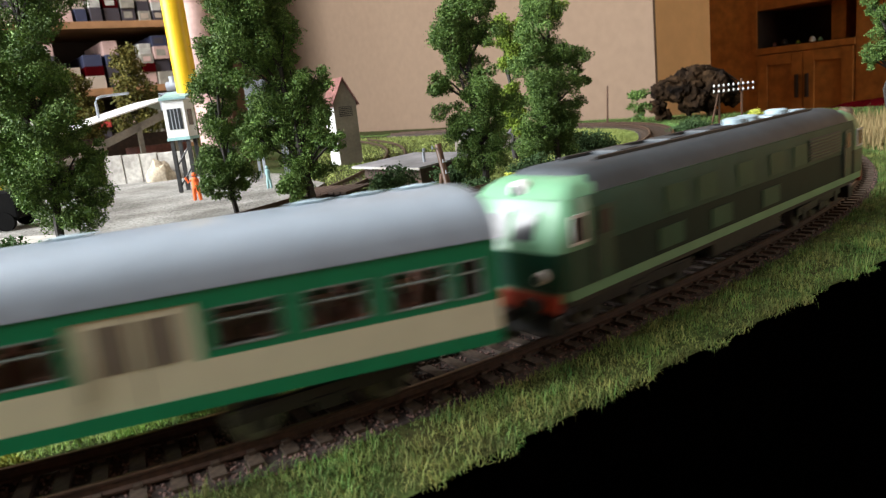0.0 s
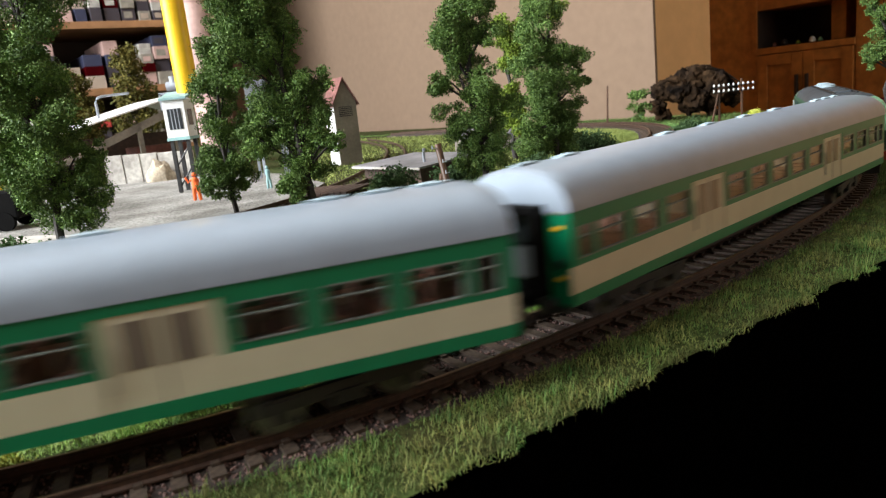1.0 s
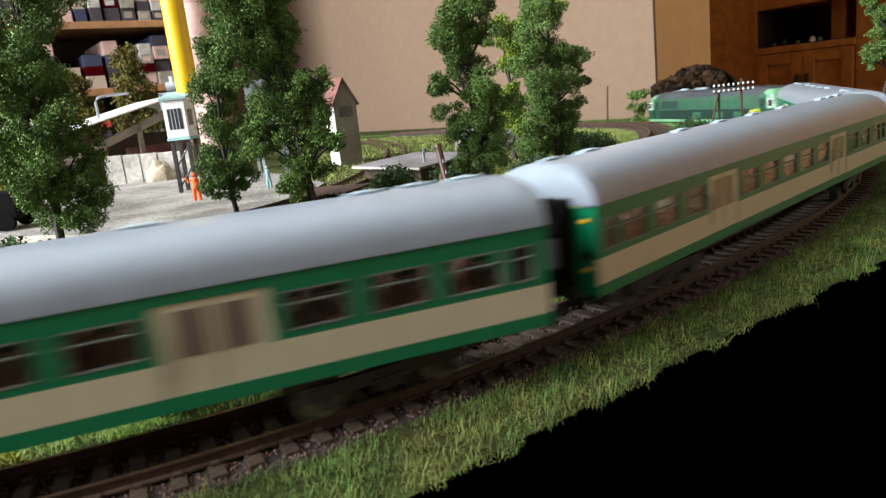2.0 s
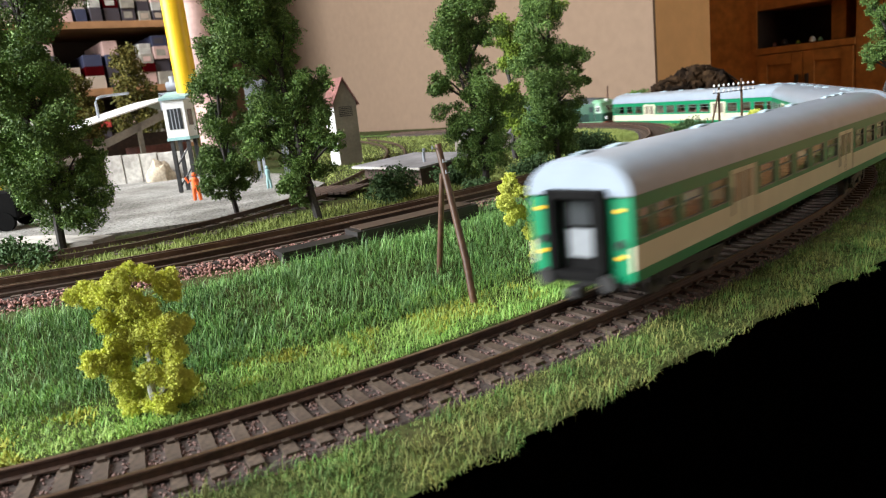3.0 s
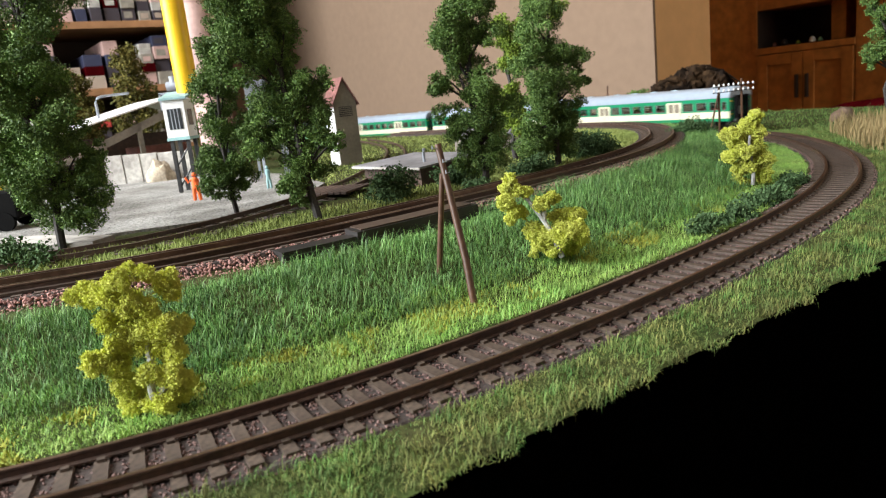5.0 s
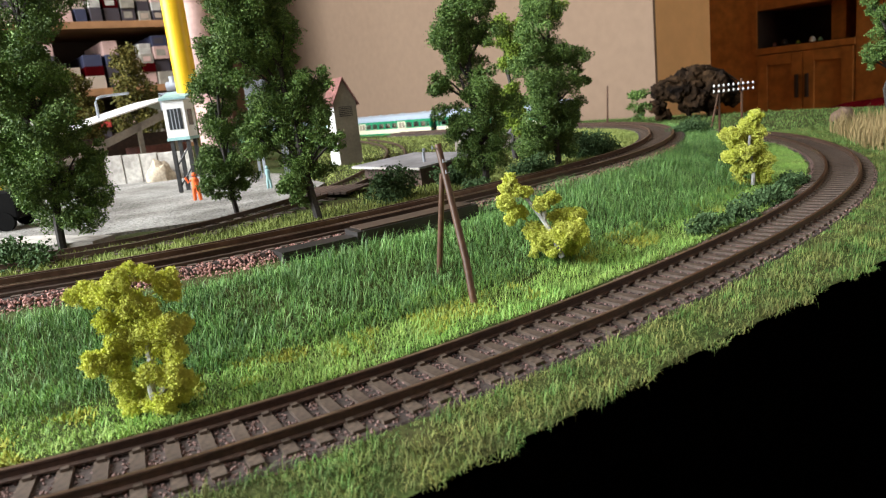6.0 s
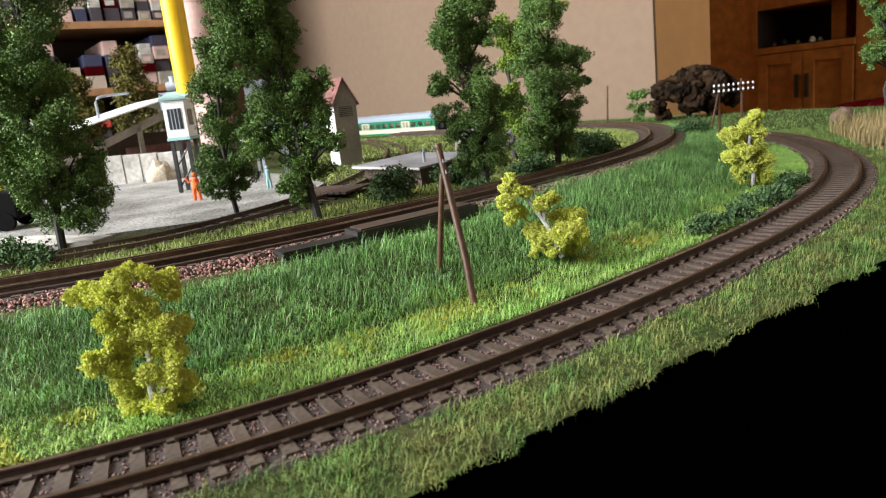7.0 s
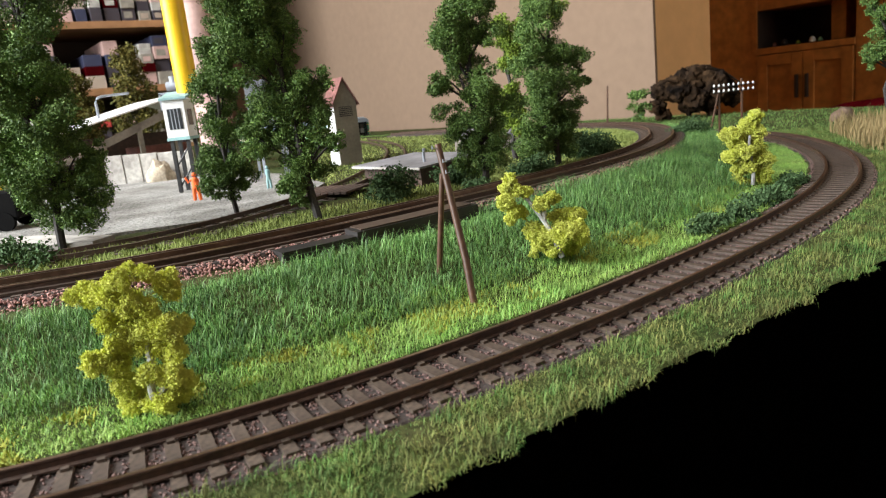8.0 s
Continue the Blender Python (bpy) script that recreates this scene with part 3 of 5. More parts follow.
def lobed_tree(label, x, y, z, lobes, leaf="leaf", seed=0, per=2900, size=0.00125, trunk=0.0017):
    """A tree whose crown is made of lobes (dx, dz, radius), each of several clumps."""
    rng = np.random.default_rng(seed)
    t = thing("tree", label, "tree", pose(x, y, z))
    ordered = sorted(lobes, key=lambda l: l[1])
    top = ordered[-1]
    n = 10
    line = []
    for k in range(n + 1):
        h = top[1] * k / n
        near = [l for l in lobes if abs(l[1] - h) < 0.028] or [ordered[0]]
        dx = sum(l[0] * l[2] for l in near) / sum(l[2] for l in near) * min(1, k / 4)
        line.append(Vector((dx * 0.8 + rng.normal() * 0.0006, rng.normal() * 0.0006, h if k else -0.003)))
    bm = bmesh.new()
    tube(bm, line, [trunk * (1.15 - 0.9 * k / n) for k in range(n + 1)], 8)
    blobs = []
    for dx, dz, r in lobes:
        dy = rng.uniform(-0.5, 0.5) * r
        for m in range(18):
            v = rng.normal(size=3)
            v /= np.linalg.norm(v)
            q = r * rng.uniform(0.25, 1.06)
            blobs.append(((dx + v[0] * q, dy + v[1] * q, max(dz + v[2] * q, 0.008)), r * rng.uniform(0.22, 0.44)))
        k = max(2, min(n - 1, int((dz - r) / max(top[1], 0.01) * n)))
        c = Vector((dx, dy, dz))
        for a in (-1, 1):
            e = c + Vector((a * r * 0.5, 0, r * 0.4))
            tube(bm, [line[k], line[k].lerp(e, 0.5), e], [trunk * 0.5, trunk * 0.3, trunk * 0.1], 5)
    part("trunk", bm, "bark", t, smooth=True)
    flakes("crown", blobs, per, size, leaf, t, seed + 50, tri=True)
    return t


lobed_tree("tall dark green model tree with a dense uneven crown", -0.166, 0.305, PLAT, [(0.0047, 0.0951, 0.0175), (0.0085, 0.0742, 0.0135), (-0.0062, 0.0479, 0.02), (0.0095, 0.0508, 0.0125), (0.0175, 0.0300, 0.0095), (-0.0066, 0.0249, 0.0155), (0.0137, 0.0165, 0.0105), (-0.0044, 0.0711, 0.0155), (0.0205, 0.041, 0.006), (0.0074, 0.1167, 0.0175)], seed=1)
lobed_tree("slim dark green model tree beside the yard", -0.102, 0.357, PLAT, [(0.0047, 0.0807, 0.0113), (-0.0021, 0.0652, 0.0119), (-0.0027, 0.0461, 0.013), (-0.0079, 0.027, 0.0113), (-0.0034, 0.0165, 0.0107), (0.0048, 0.0228, 0.0088), (0.0096, 0.0934, 0.0095)], seed=2, trunk=0.0012)
lobed_tree("tall dark green model tree leaning over the siding", -0.055, 0.316, PLAT, [(-0.0197, 0.0943, 0.015), (-0.0087, 0.0827, 0.0142), (-0.0251, 0.0762, 0.0129), (-0.0096, 0.0663, 0.0124), (0.0041, 0.0589, 0.0098), (-0.0088, 0.0469, 0.016), (0.0054, 0.0417, 0.0109), (-0.0192, 0.0368, 0.0109), (-0.0022, 0.0238, 0.0119), (0.0113, 0.0336, 0.0057), (-0.0089, 0.013, 0.0083), (-0.0136, 0.1096, 0.0155)], seed=3)
lobed_tree("tall slender dark green model tree with gaps", 0.026, 0.364, PLAT, [(-0.0031, 0.0917, 0.0155), (-0.0117, 0.0764, 0.0125), (0.0038, 0.0762, 0.0095), (-0.0072, 0.065, 0.0119), (-0.0188, 0.0543, 0.0066), (-0.0016, 0.0492, 0.0137), (-0.0095, 0.0325, 0.0125), (0.0026, 0.0261, 0.0125), (-0.002, 0.0135, 0.0113), (0.0092, 0.041, 0.0107), (0.0013, 0.1083, 0.0149)], seed=4)
lobed_tree("tall dark green model tree by the upper track", 0.076, 0.428, PLAT, [(-0.0066, 0.0922, 0.0148), (-0.0051, 0.0681, 0.0162), (-0.0059, 0.0485, 0.0183), (0.0121, 0.0631, 0.0092), (-0.008, 0.0287, 0.0169), (0.0058, 0.0307, 0.0127), (0.0166, 0.0495, 0.0056), (-0.0156, 0.0194, 0.0134), (0.0013, 0.0149, 0.012), (-0.0048, 0.1155, 0.0158)], seed=5, per=2600, size=0.0013)
lobed_tree("light yellow-green model tree behind the dark ones", 0.058, 0.50, PLAT, [(-0.0005, 0.0852, 0.0123), (0.0025, 0.0662, 0.0131), (-0.0013, 0.0436, 0.0115), (0.0342, 0.0984, 0.0082), (0.0011, 0.0258, 0.0123)], "leaf_mid", 6, per=2000, size=0.0017)
lobed_tree("dark green model tree outside the curve", 0.310, 0.45, -0.005, [(-0.0278, 0.0946, 0.0088), (-0.0243, 0.0672, 0.0090), (-0.0313, 0.0628, 0.0048), (-0.0160, 0.080, 0.0111), (-0.012, 0.11, 0.012)], seed=7)


def bushes():
    foam_shrub("bright yellow-green foam shrub with a grey stem", -0.0737, 0.1608, -0.0016,
               [(-0.0138, 0.0281, 0.0017), (-0.0109, 0.0278, 0.0027), (-0.0069, 0.028, 0.0025), (-0.0036, 0.0278, 0.0021), (-0.0004, 0.0315, 0.0025), (0.0008, 0.0336, 0.0014), (0.0047, 0.0323, 0.0018), (0.0079, 0.0292, 0.0025), (0.0088, 0.0263, 0.0021), (0.0, 0.0259, 0.0029), (0.0036, 0.0241, 0.0024), (-0.0069, 0.0214, 0.0024), (-0.0025, 0.0199, 0.003), (0.0026, 0.0187, 0.0027), (0.0078, 0.0192, 0.0031), (0.0106, 0.0185, 0.0019)],
               [(-0.0054, 0.0156, 0.0024), (-0.0009, 0.0145, 0.0027), (0.0043, 0.0135, 0.0033), (0.0087, 0.013, 0.0022), (-0.0099, 0.0123, 0.0026), (-0.0062, 0.0103, 0.0027), (0.0021, 0.0087, 0.0024), (0.0068, 0.007, 0.0027), (0.0094, 0.0053, 0.0022), (-0.0054, 0.0064, 0.0025), (-0.0053, 0.002, 0.0028), (-0.0043, -0.0005, 0.0019), (0.0001, 0.0005, 0.0018), (0.0043, 0.0011, 0.0025), (0.0073, 0.002, 0.002)],
               [[(0.0016, -0.0022, -0.0035), (0.0013, -0.0026, 0.0042), (0.0019, -0.0014, 0.0103), (0.0, 0.002, 0.0211)], [(0.0016, -0.0022, 0.0008), (0.0045, -0.002, 0.0045), (0.0059, 0.001, 0.0115)]], 21, 20000, 0.00048)
    foam_shrub("yellow-green foam shrub leaning on the slope", 0.0403, 0.2547, 0.0022,
               [(-0.0136, 0.0291, 0.002), (-0.0151, 0.0258, 0.0024), (-0.016, 0.0217, 0.0027), (-0.0112, 0.0253, 0.002), (-0.0082, 0.0244, 0.0018), (-0.0133, 0.0178, 0.0025), (-0.0148, 0.0146, 0.0018), (-0.0099, 0.0161, 0.002), (-0.0034, 0.0196, 0.0025), (0.0003, 0.021, 0.0022), (0.0029, 0.0202, 0.0015)],
               [(0.0035, 0.0132, 0.0029), (0.0081, 0.0138, 0.0027), (0.0115, 0.0139, 0.0017), (-0.0062, 0.0094, 0.0029), (-0.0021, 0.0075, 0.0033), (0.0031, 0.008, 0.0038), (0.0084, 0.0085, 0.0038), (0.0108, 0.0039, 0.0025), (-0.0046, 0.0041, 0.0027), (0.0006, 0.0018, 0.0031), (0.0068, 0.0011, 0.0029), (-0.007, 0.0, 0.0017)],
               [[(0.0029, -0.0029, -0.001), (0.0, -0.0034, 0.0083), (-0.0041, -0.0029, 0.0156), (-0.009, -0.0019, 0.0234), (-0.0116, -0.001, 0.0258)], [(-0.0029, -0.0029, 0.0136), (-0.0019, -0.0019, 0.0194)]], 22, 13000, 0.00062)
    foam_shrub("upright yellow-green foam shrub with a white stem", 0.1721, 0.3841, -0.0003,
               [(0.0036, 0.0359, 0.0031), (0.0002, 0.0312, 0.004), (0.0047, 0.0267, 0.0037), (-0.0021, 0.0259, 0.0037), (-0.0101, 0.0273, 0.0037), (-0.0139, 0.0271, 0.0024), (-0.0084, 0.0219, 0.0037), (-0.011, 0.016, 0.0034), (-0.0041, 0.0175, 0.004)],
               [(0.0031, 0.0185, 0.0044), (0.0077, 0.0125, 0.0037), (-0.0001, 0.0102, 0.0044), (0.006, 0.0064, 0.0037), (-0.0055, 0.0077, 0.0034), (-0.0072, 0.0016, 0.0028), (0.0076, 0.0016, 0.0028), (-0.0012, -0.0007, 0.0025)],
               [[(-0.0002, -0.0047, -0.0009), (0.0002, -0.0052, 0.0075), (-0.0021, -0.0048, 0.02), (-0.0011, -0.0037, 0.0259)]], 23, 8000, 0.0009)
    rows = [(-0.022, 0.352, PLAT, 0.028, 0.016, 16, 31), (0.205, 0.56, 0.010, 0.036, 0.012, 16, 32), (0.113, 0.418, 0.008, 0.018, 0.009, 10, 33), 
            (-0.0985, 0.255, 0.011, 0.014, 0.007, 8, 37), (0.01, 0.385, PLAT, 0.03, 0.010, 12, 38), (0.10, 0.46, PLAT, 0.04, 0.012, 14, 39), (0.055, 0.40, PLAT, 0.03, 0.008, 12, 40), (0.02, 0.347, PLAT, 0.018, 0.006, 8, 41), (0.225, 0.63, 0.002, 0.03, 0.012, 10, 42), (-0.19, 0.285, PLAT, 0.03, 0.008, 12, 43), (-0.165, 0.272, PLAT, 0.03, 0.007, 10, 44)]
    for k in range(9):
        p, _ = on(0.262 + k * 0.0165, 0.0245 + 0.0035 * math.sin(k * 2.3))
        rows.append((p.x, p.y, -0.0048, 0.017 + 0.005 * math.sin(k * 1.7), 0.006 + 0.002 * math.cos(k * 2.9), 10, 140 + k))
    for x, y, z, w, h, n, seed in rows:
        shrub_at("low grey-green scrub of fine foliage", x, y, z, clumps(w, h, n, seed, 0.1, 0.7), [], "leaf_grey", seed, 900, 0.0014, name="low_bush")
    shrub_at("small dark green bush by the far track", 0.300, 1.02, -0.004, clumps(0.035, 0.05, 16, 60, 0.1), [], "leaf", 61, 300, 0.003, name="low_bush")


bushes()


def tall_straw():
    rng = np.random.default_rng(77)
    n = 9000
    c = np.stack([rng.uniform(0.30, 0.60, n), rng.uniform(0.44, 0.66, n)], 1)
    c = c[(c[:, 0] - 0.33 > (c[:, 1] - 0.56) * 0.4)]
    p = np.c_[c, np.full(len(c), -0.006)]
    blades("straw_grass", "tall pale straw grass beyond the curve", p, rng.uniform(0.012, 0.024, len(p)), 0.0006, "straw", 78, 0.55)


tall_straw()


# ---- poles ----
def a_pole():
    t = thing("telegraph_pole", "bent brown A-shaped telegraph pole without wires", "pole")
    bm = bmesh.new()
    tube(bm, [(0.0083, 0.2165, -0.0060), (0.0070, 0.2212, 0.011), (0.0040, 0.2280, 0.033), (0.0019, 0.232, 0.0481)], [0.00125, 0.00125, 0.00118, 0.0011], 10)
    part("pole", bm, "pole", t, smooth=True)
    bm = bmesh.new()
    tube(bm, [(-0.0028, 0.2352, -0.001), (-0.0008, 0.2345, 0.014), (0.0024, 0.2325, 0.0385)], [0.00105, 0.00105, 0.001], 10)
    part("strut", bm, "pole", t, smooth=True)
    for x, y, z in ((0.0012, 0.2308, 0.0470), (0.0042, 0.2296, 0.0425), (0.0048, 0.2283, 0.0390)):
        bm = bmesh.new()
        tube(bm, [(x, y, z), (x - 0.0012, y - 0.0012, z), (x - 0.0012, y - 0.0012, z + 0.0010)], 0.00022, 6)
        part("hook", bm, "metal", t, smooth=True)


def h_pole():
    t = thing("double_telegraph_pole", "dark double telegraph pole with white insulators", "pole")
    tops = ((0.2633, 0.60, 0.0525), (0.2442, 0.60, 0.0490))
    for i, (x, y, z) in enumerate(tops):
        bm = bmesh.new()
        tube(bm, [(x, y, -0.002), (x, y, z)], 0.0010, 8)
        part("pole", bm, "pole", t, smooth=True)
    bm = bmesh.new()
    tube(bm, [(0.2325, 0.598, -0.001), (0.2442, 0.5990, 0.0455)], 0.0008, 8)
    part("strut", bm, "pole", t, smooth=True)
    for k, z in enumerate((0.0470, 0.0425)):
        bm = bmesh.new()
        tube(bm, [(0.2385, 0.5985, z), (0.2735, 0.5985, z + 0.0005)], 0.0004, 6)
        arm = part("crossarm", bm, "dark", t)
        for j in range(9):
            x = 0.2395 + j * 0.0041
            bm = bmesh.new()
            tube(bm, [(x, 0.5982, z + 0.0003), (x, 0.5982, z + 0.0012), (x, 0.5982, z + 0.0018), (x, 0.5982, z + 0.0026)], [0.0005, 0.0010, 0.0008, 0.0004], 8)
            part("insulator", bm, "porcelain", arm, smooth=True)


def thin_pole():
    t = thing("signal_post", "thin dark post by the far track", "pole")
    bm = bmesh.new()
    tube(bm, [(0.2862, 1.15, -0.006), (0.2893, 1.15, 0.053)], [0.0016, 0.0013], 8)
    part("post", bm, "pole", t, smooth=True)


a_pole()
h_pole()
thin_pole()


# ---- girder edge of the upper track ----
def girder():
    t = thing("girder_wall", "black stepped girder wall beside the upper track", "retaining wall")
    strip("wall", 0.090, 0.218, [(UPD - 0.0265, 0.004), (UPD - 0.0185, 0.004), (UPD - 0.0185, 0.0155), (UPD - 0.0262, 0.0155)], "blackplastic", t)
    strip("walkway", 0.090, 0.124, [(UPD - 0.0255, 0.0156), (UPD - 0.0165, 0.0156), (UPD - 0.0165, 0.0172), (UPD - 0.0255, 0.0172)], "blackplastic", t)
    strip("rail_cover", 0.1245, 0.190, [(UPD - 0.026, 0.0156), (UPD - 0.0168, 0.0156), (UPD - 0.0168, 0.0193), (UPD - 0.026, 0.0187)], "blackplastic", t)
    strip("cover_top", 0.127, 0.187, [(UPD - 0.0250, 0.0189), (UPD - 0.0172, 0.0194), (UPD - 0.0172, 0.0198), (UPD - 0.0250, 0.0193)], "deckwood", t)
    for c in (-0.0058, 0.0058):
        strip("guard_rail", -0.4, 0.30, [(c - 0.0005, -0.0022), (c + 0.0005, -0.0022), (c + 0.0004, -0.0002), (c - 0.0004, -0.0002)], "railtop", t, UPD, 0.02)
    d = thing("track_deck", "dark brown deck boards between and beside the upper rails", "deck", kind="structure")
    for a, b in ((-0.0124, -0.0102), (-0.0044, 0.0044), (0.0102, 0.0150)):
        k = 0
        x = -0.4
        while x < 0.30:
            e = min(0.30, x + 0.075 + 0.02 * math.sin(7 * k + a * 900))
            strip("board", x + 0.0003, e, [(a, -0.0027), (b, -0.0027), (b, -0.0019), (a, -0.0019)], "deckwood", d, UPD, 0.02)
            x, k = e, k + 1


girder()


# ---- yard ----
def yard():
    pts = [(-0.60, 0.33), (-0.21, 0.318), (-0.115, 0.338), (-0.078, 0.385), (-0.072, 0.46), (-0.115, 0.56), (-0.20, 0.66), (-0.6, 0.72)]
    bm = bmesh.new()
    prism(bm, pts, PLAT - 0.004, PLAT + 0.0012, "z")
    bmesh.ops.triangulate(bm, faces=bm.faces[:])
    tagged(new("yard", mesh_of("yard", bm, "yard")), "pale grey gravel yard of the loading plant", "ground", kind="structure")
    rng = np.random.default_rng(5)
    verts, faces = [], []
    for i in range(9000):
        x, y = rng.uniform(-0.25, -0.085), rng.uniform(0.345, 0.47)
        s = 0.0004 * rng.uniform(0.5, 1.3)
        k = len(verts)
        q = np.array([(1, 0, 0), (-0.5, 0.8, 0), (-0.5, -0.8, 0), (0, 0, 1.0)]) * s
        verts.extend(q + [x, y, PLAT + 0.001])
        faces.extend([(k, k + 1, k + 3), (k + 1, k + 2, k + 3), (k + 2, k, k + 3)])
    tagged(raw("gravel", verts, faces, "yard"), "loose grey gravel on the yard", "gravel", kind="stuff")
    p = [(x, y) for x, y in ((-0.40, 0.31), (-0.152, 0.305), (-0.148, 0.318), (-0.2, 0.345), (-0.4, 0.36))]
    bm = prism(bmesh.new(), p, PLAT - 0.003, PLAT + 0.0022, "z")
    tagged(new("road", mesh_of("road", bm, "concrete")), "pale concrete road slab beside the siding", "road", kind="structure")


yard()


def siding():
    """The narrow yard track, from the road past the wooden crossing to the shed."""
    t = thing("siding", "rusty siding track across the yard", "railway track", kind="structure")
    ctrl = [(-0.172, 0.272), (-0.135, 0.287), (-0.1167, 0.3015), (-0.0987, 0.3248), (-0.0796, 0.361), (-0.0586, 0.412), (-0.0456, 0.480), (-0.033, 0.61), (-0.047, 0.79), (-0.10, 1.0)]
    pts = [Vector(c) for c in ctrl]
    fine = []
    for i in range(len(pts) - 1):
        p0, p1, p2, p3 = pts[max(0, i - 1)], pts[i], pts[i + 1], pts[min(len(pts) - 1, i + 2)]
        for k in range(8):
            u = k / 8
            fine.append(0.5 * (2 * p1 + (p2 - p0) * u + (2 * p0 - 5 * p1 + 4 * p2 - p3) * u * u + (3 * p1 - p0 - 3 * p2 + p3) * u ** 3))
    zt = PLAT + 0.0029
    for c in (-0.00825, 0.00825):
        bm = bmesh.new()
        rows = []
        for i, p in enumerate(fine):
            d = (fine[min(i + 1, len(fine) - 1)] - fine[max(0, i - 1)]).normalized()
            n = Vector((-d.y, d.x))
            rows.append([bm.verts.new((p.x + n.x * (c + o), p.y + n.y * (c + o), z)) for o, z in ((-0.0008, zt - 0.002), (0.0008, zt - 0.002), (0.0006, zt), (-0.0006, zt))])
        for a, b in zip(rows, rows[1:]):
            for k in range(4):
                bm.faces.new((a[k], b[k], b[(k + 1) % 4], a[(k + 1) % 4]))
        part("rail", bm, "rail", t)
    me = sleeper_mesh("siding_sleeper")
    run = 0.0
    for a, b in zip(fine, fine[1:]):
        run += (b - a).length
        if run > 0.0078:
            run = 0.0
            d = (b - a).normalized()
            ob = new("sleeper", me)
            ob.parent = t
            ob.matrix_world = Matrix.Translation((a.x, a.y, zt + 0.0003)) @ Matrix.Rotation(math.atan2(d.y, d.x), 4, "Z")
    x = thing("plank_crossing", "brown plank crossing over the siding", "crossing", pose(-0.0600, 0.400, PLAT + 0.0020, 0, 0, 70))
    for i in range(9):
        part("plank", boxes((-0.016, -0.018 + i * 0.004, 0, 0.016, -0.0145 + i * 0.004, 0.0013), bevel=0.0002), "darkwood", x)


siding()


def worker():
    bm = bmesh.new()
    tube(bm, [(-0.0018, 0, 0), (-0.0015, 0, 0.004), (-0.001, 0, 0.0082)], [0.0010, 0.0012, 0.0014], 8)
    tube(bm, [(0.0018, 0, 0), (0.0015, 0, 0.004), (0.001, 0, 0.0082)], [0.0010, 0.0012, 0.0014], 8)
    tube(bm, [(0, 0, 0.0078), (0, 0, 0.011), (0, 0, 0.0135), (0, 0, 0.0145)], [0.0020, 0.0022, 0.0021, 0.001], 10)
    tube(bm, [(-0.0018, 0, 0.0132), (-0.0040, -0.0005, 0.0118), (-0.0052, -0.001, 0.0150)], [0.0008, 0.0008, 0.0007], 7)
    tube(bm, [(0.0018, 0, 0.0132), (0.0022, -0.0008, 0.0105), (0.0005, -0.0022, 0.0105)], [0.0008, 0.0008, 0.0007], 7)
    bmesh.ops.create_icosphere(bm, subdivisions=2, radius=0.0014, matrix=pose(0, 0, 0.0162))
    ob = new("figurine", mesh_of("figurine", bm, "orange", True))
    ob.matrix_world = pose(-0.1475, 0.436, PLAT + 0.001)
    tagged(ob, "small orange plastic worker figurine on the yard", "figurine")
    bm = bmesh.new()
    tube(bm, [(-0.0011, 0, 0), (-0.0009, 0, 0.004), (-0.0005, 0, 0.0075)], [0.0008, 0.0009, 0.0010], 8)
    tube(bm, [(0.0011, 0, 0), (0.0009, 0, 0.004), (0.0005, 0, 0.0075)], [0.0008, 0.0009, 0.0010], 8)
    tube(bm, [(0, 0, 0.0070), (0, 0, 0.0100), (0, 0, 0.0122), (0, 0, 0.0130)], [0.0013, 0.0015, 0.0016, 0.0007], 9)
    bmesh.ops.create_icosphere(bm, subdivisions=2, radius=0.0011, matrix=pose(0, 0, 0.0140))
    ob = new("figurine", mesh_of("figurine", bm, "teal", True))
    ob.matrix_world = pose(-0.1085, 0.462, PLAT + 0.001)
    tagged(ob, "small blue plastic figurine by the trees", "figurine")


worker()


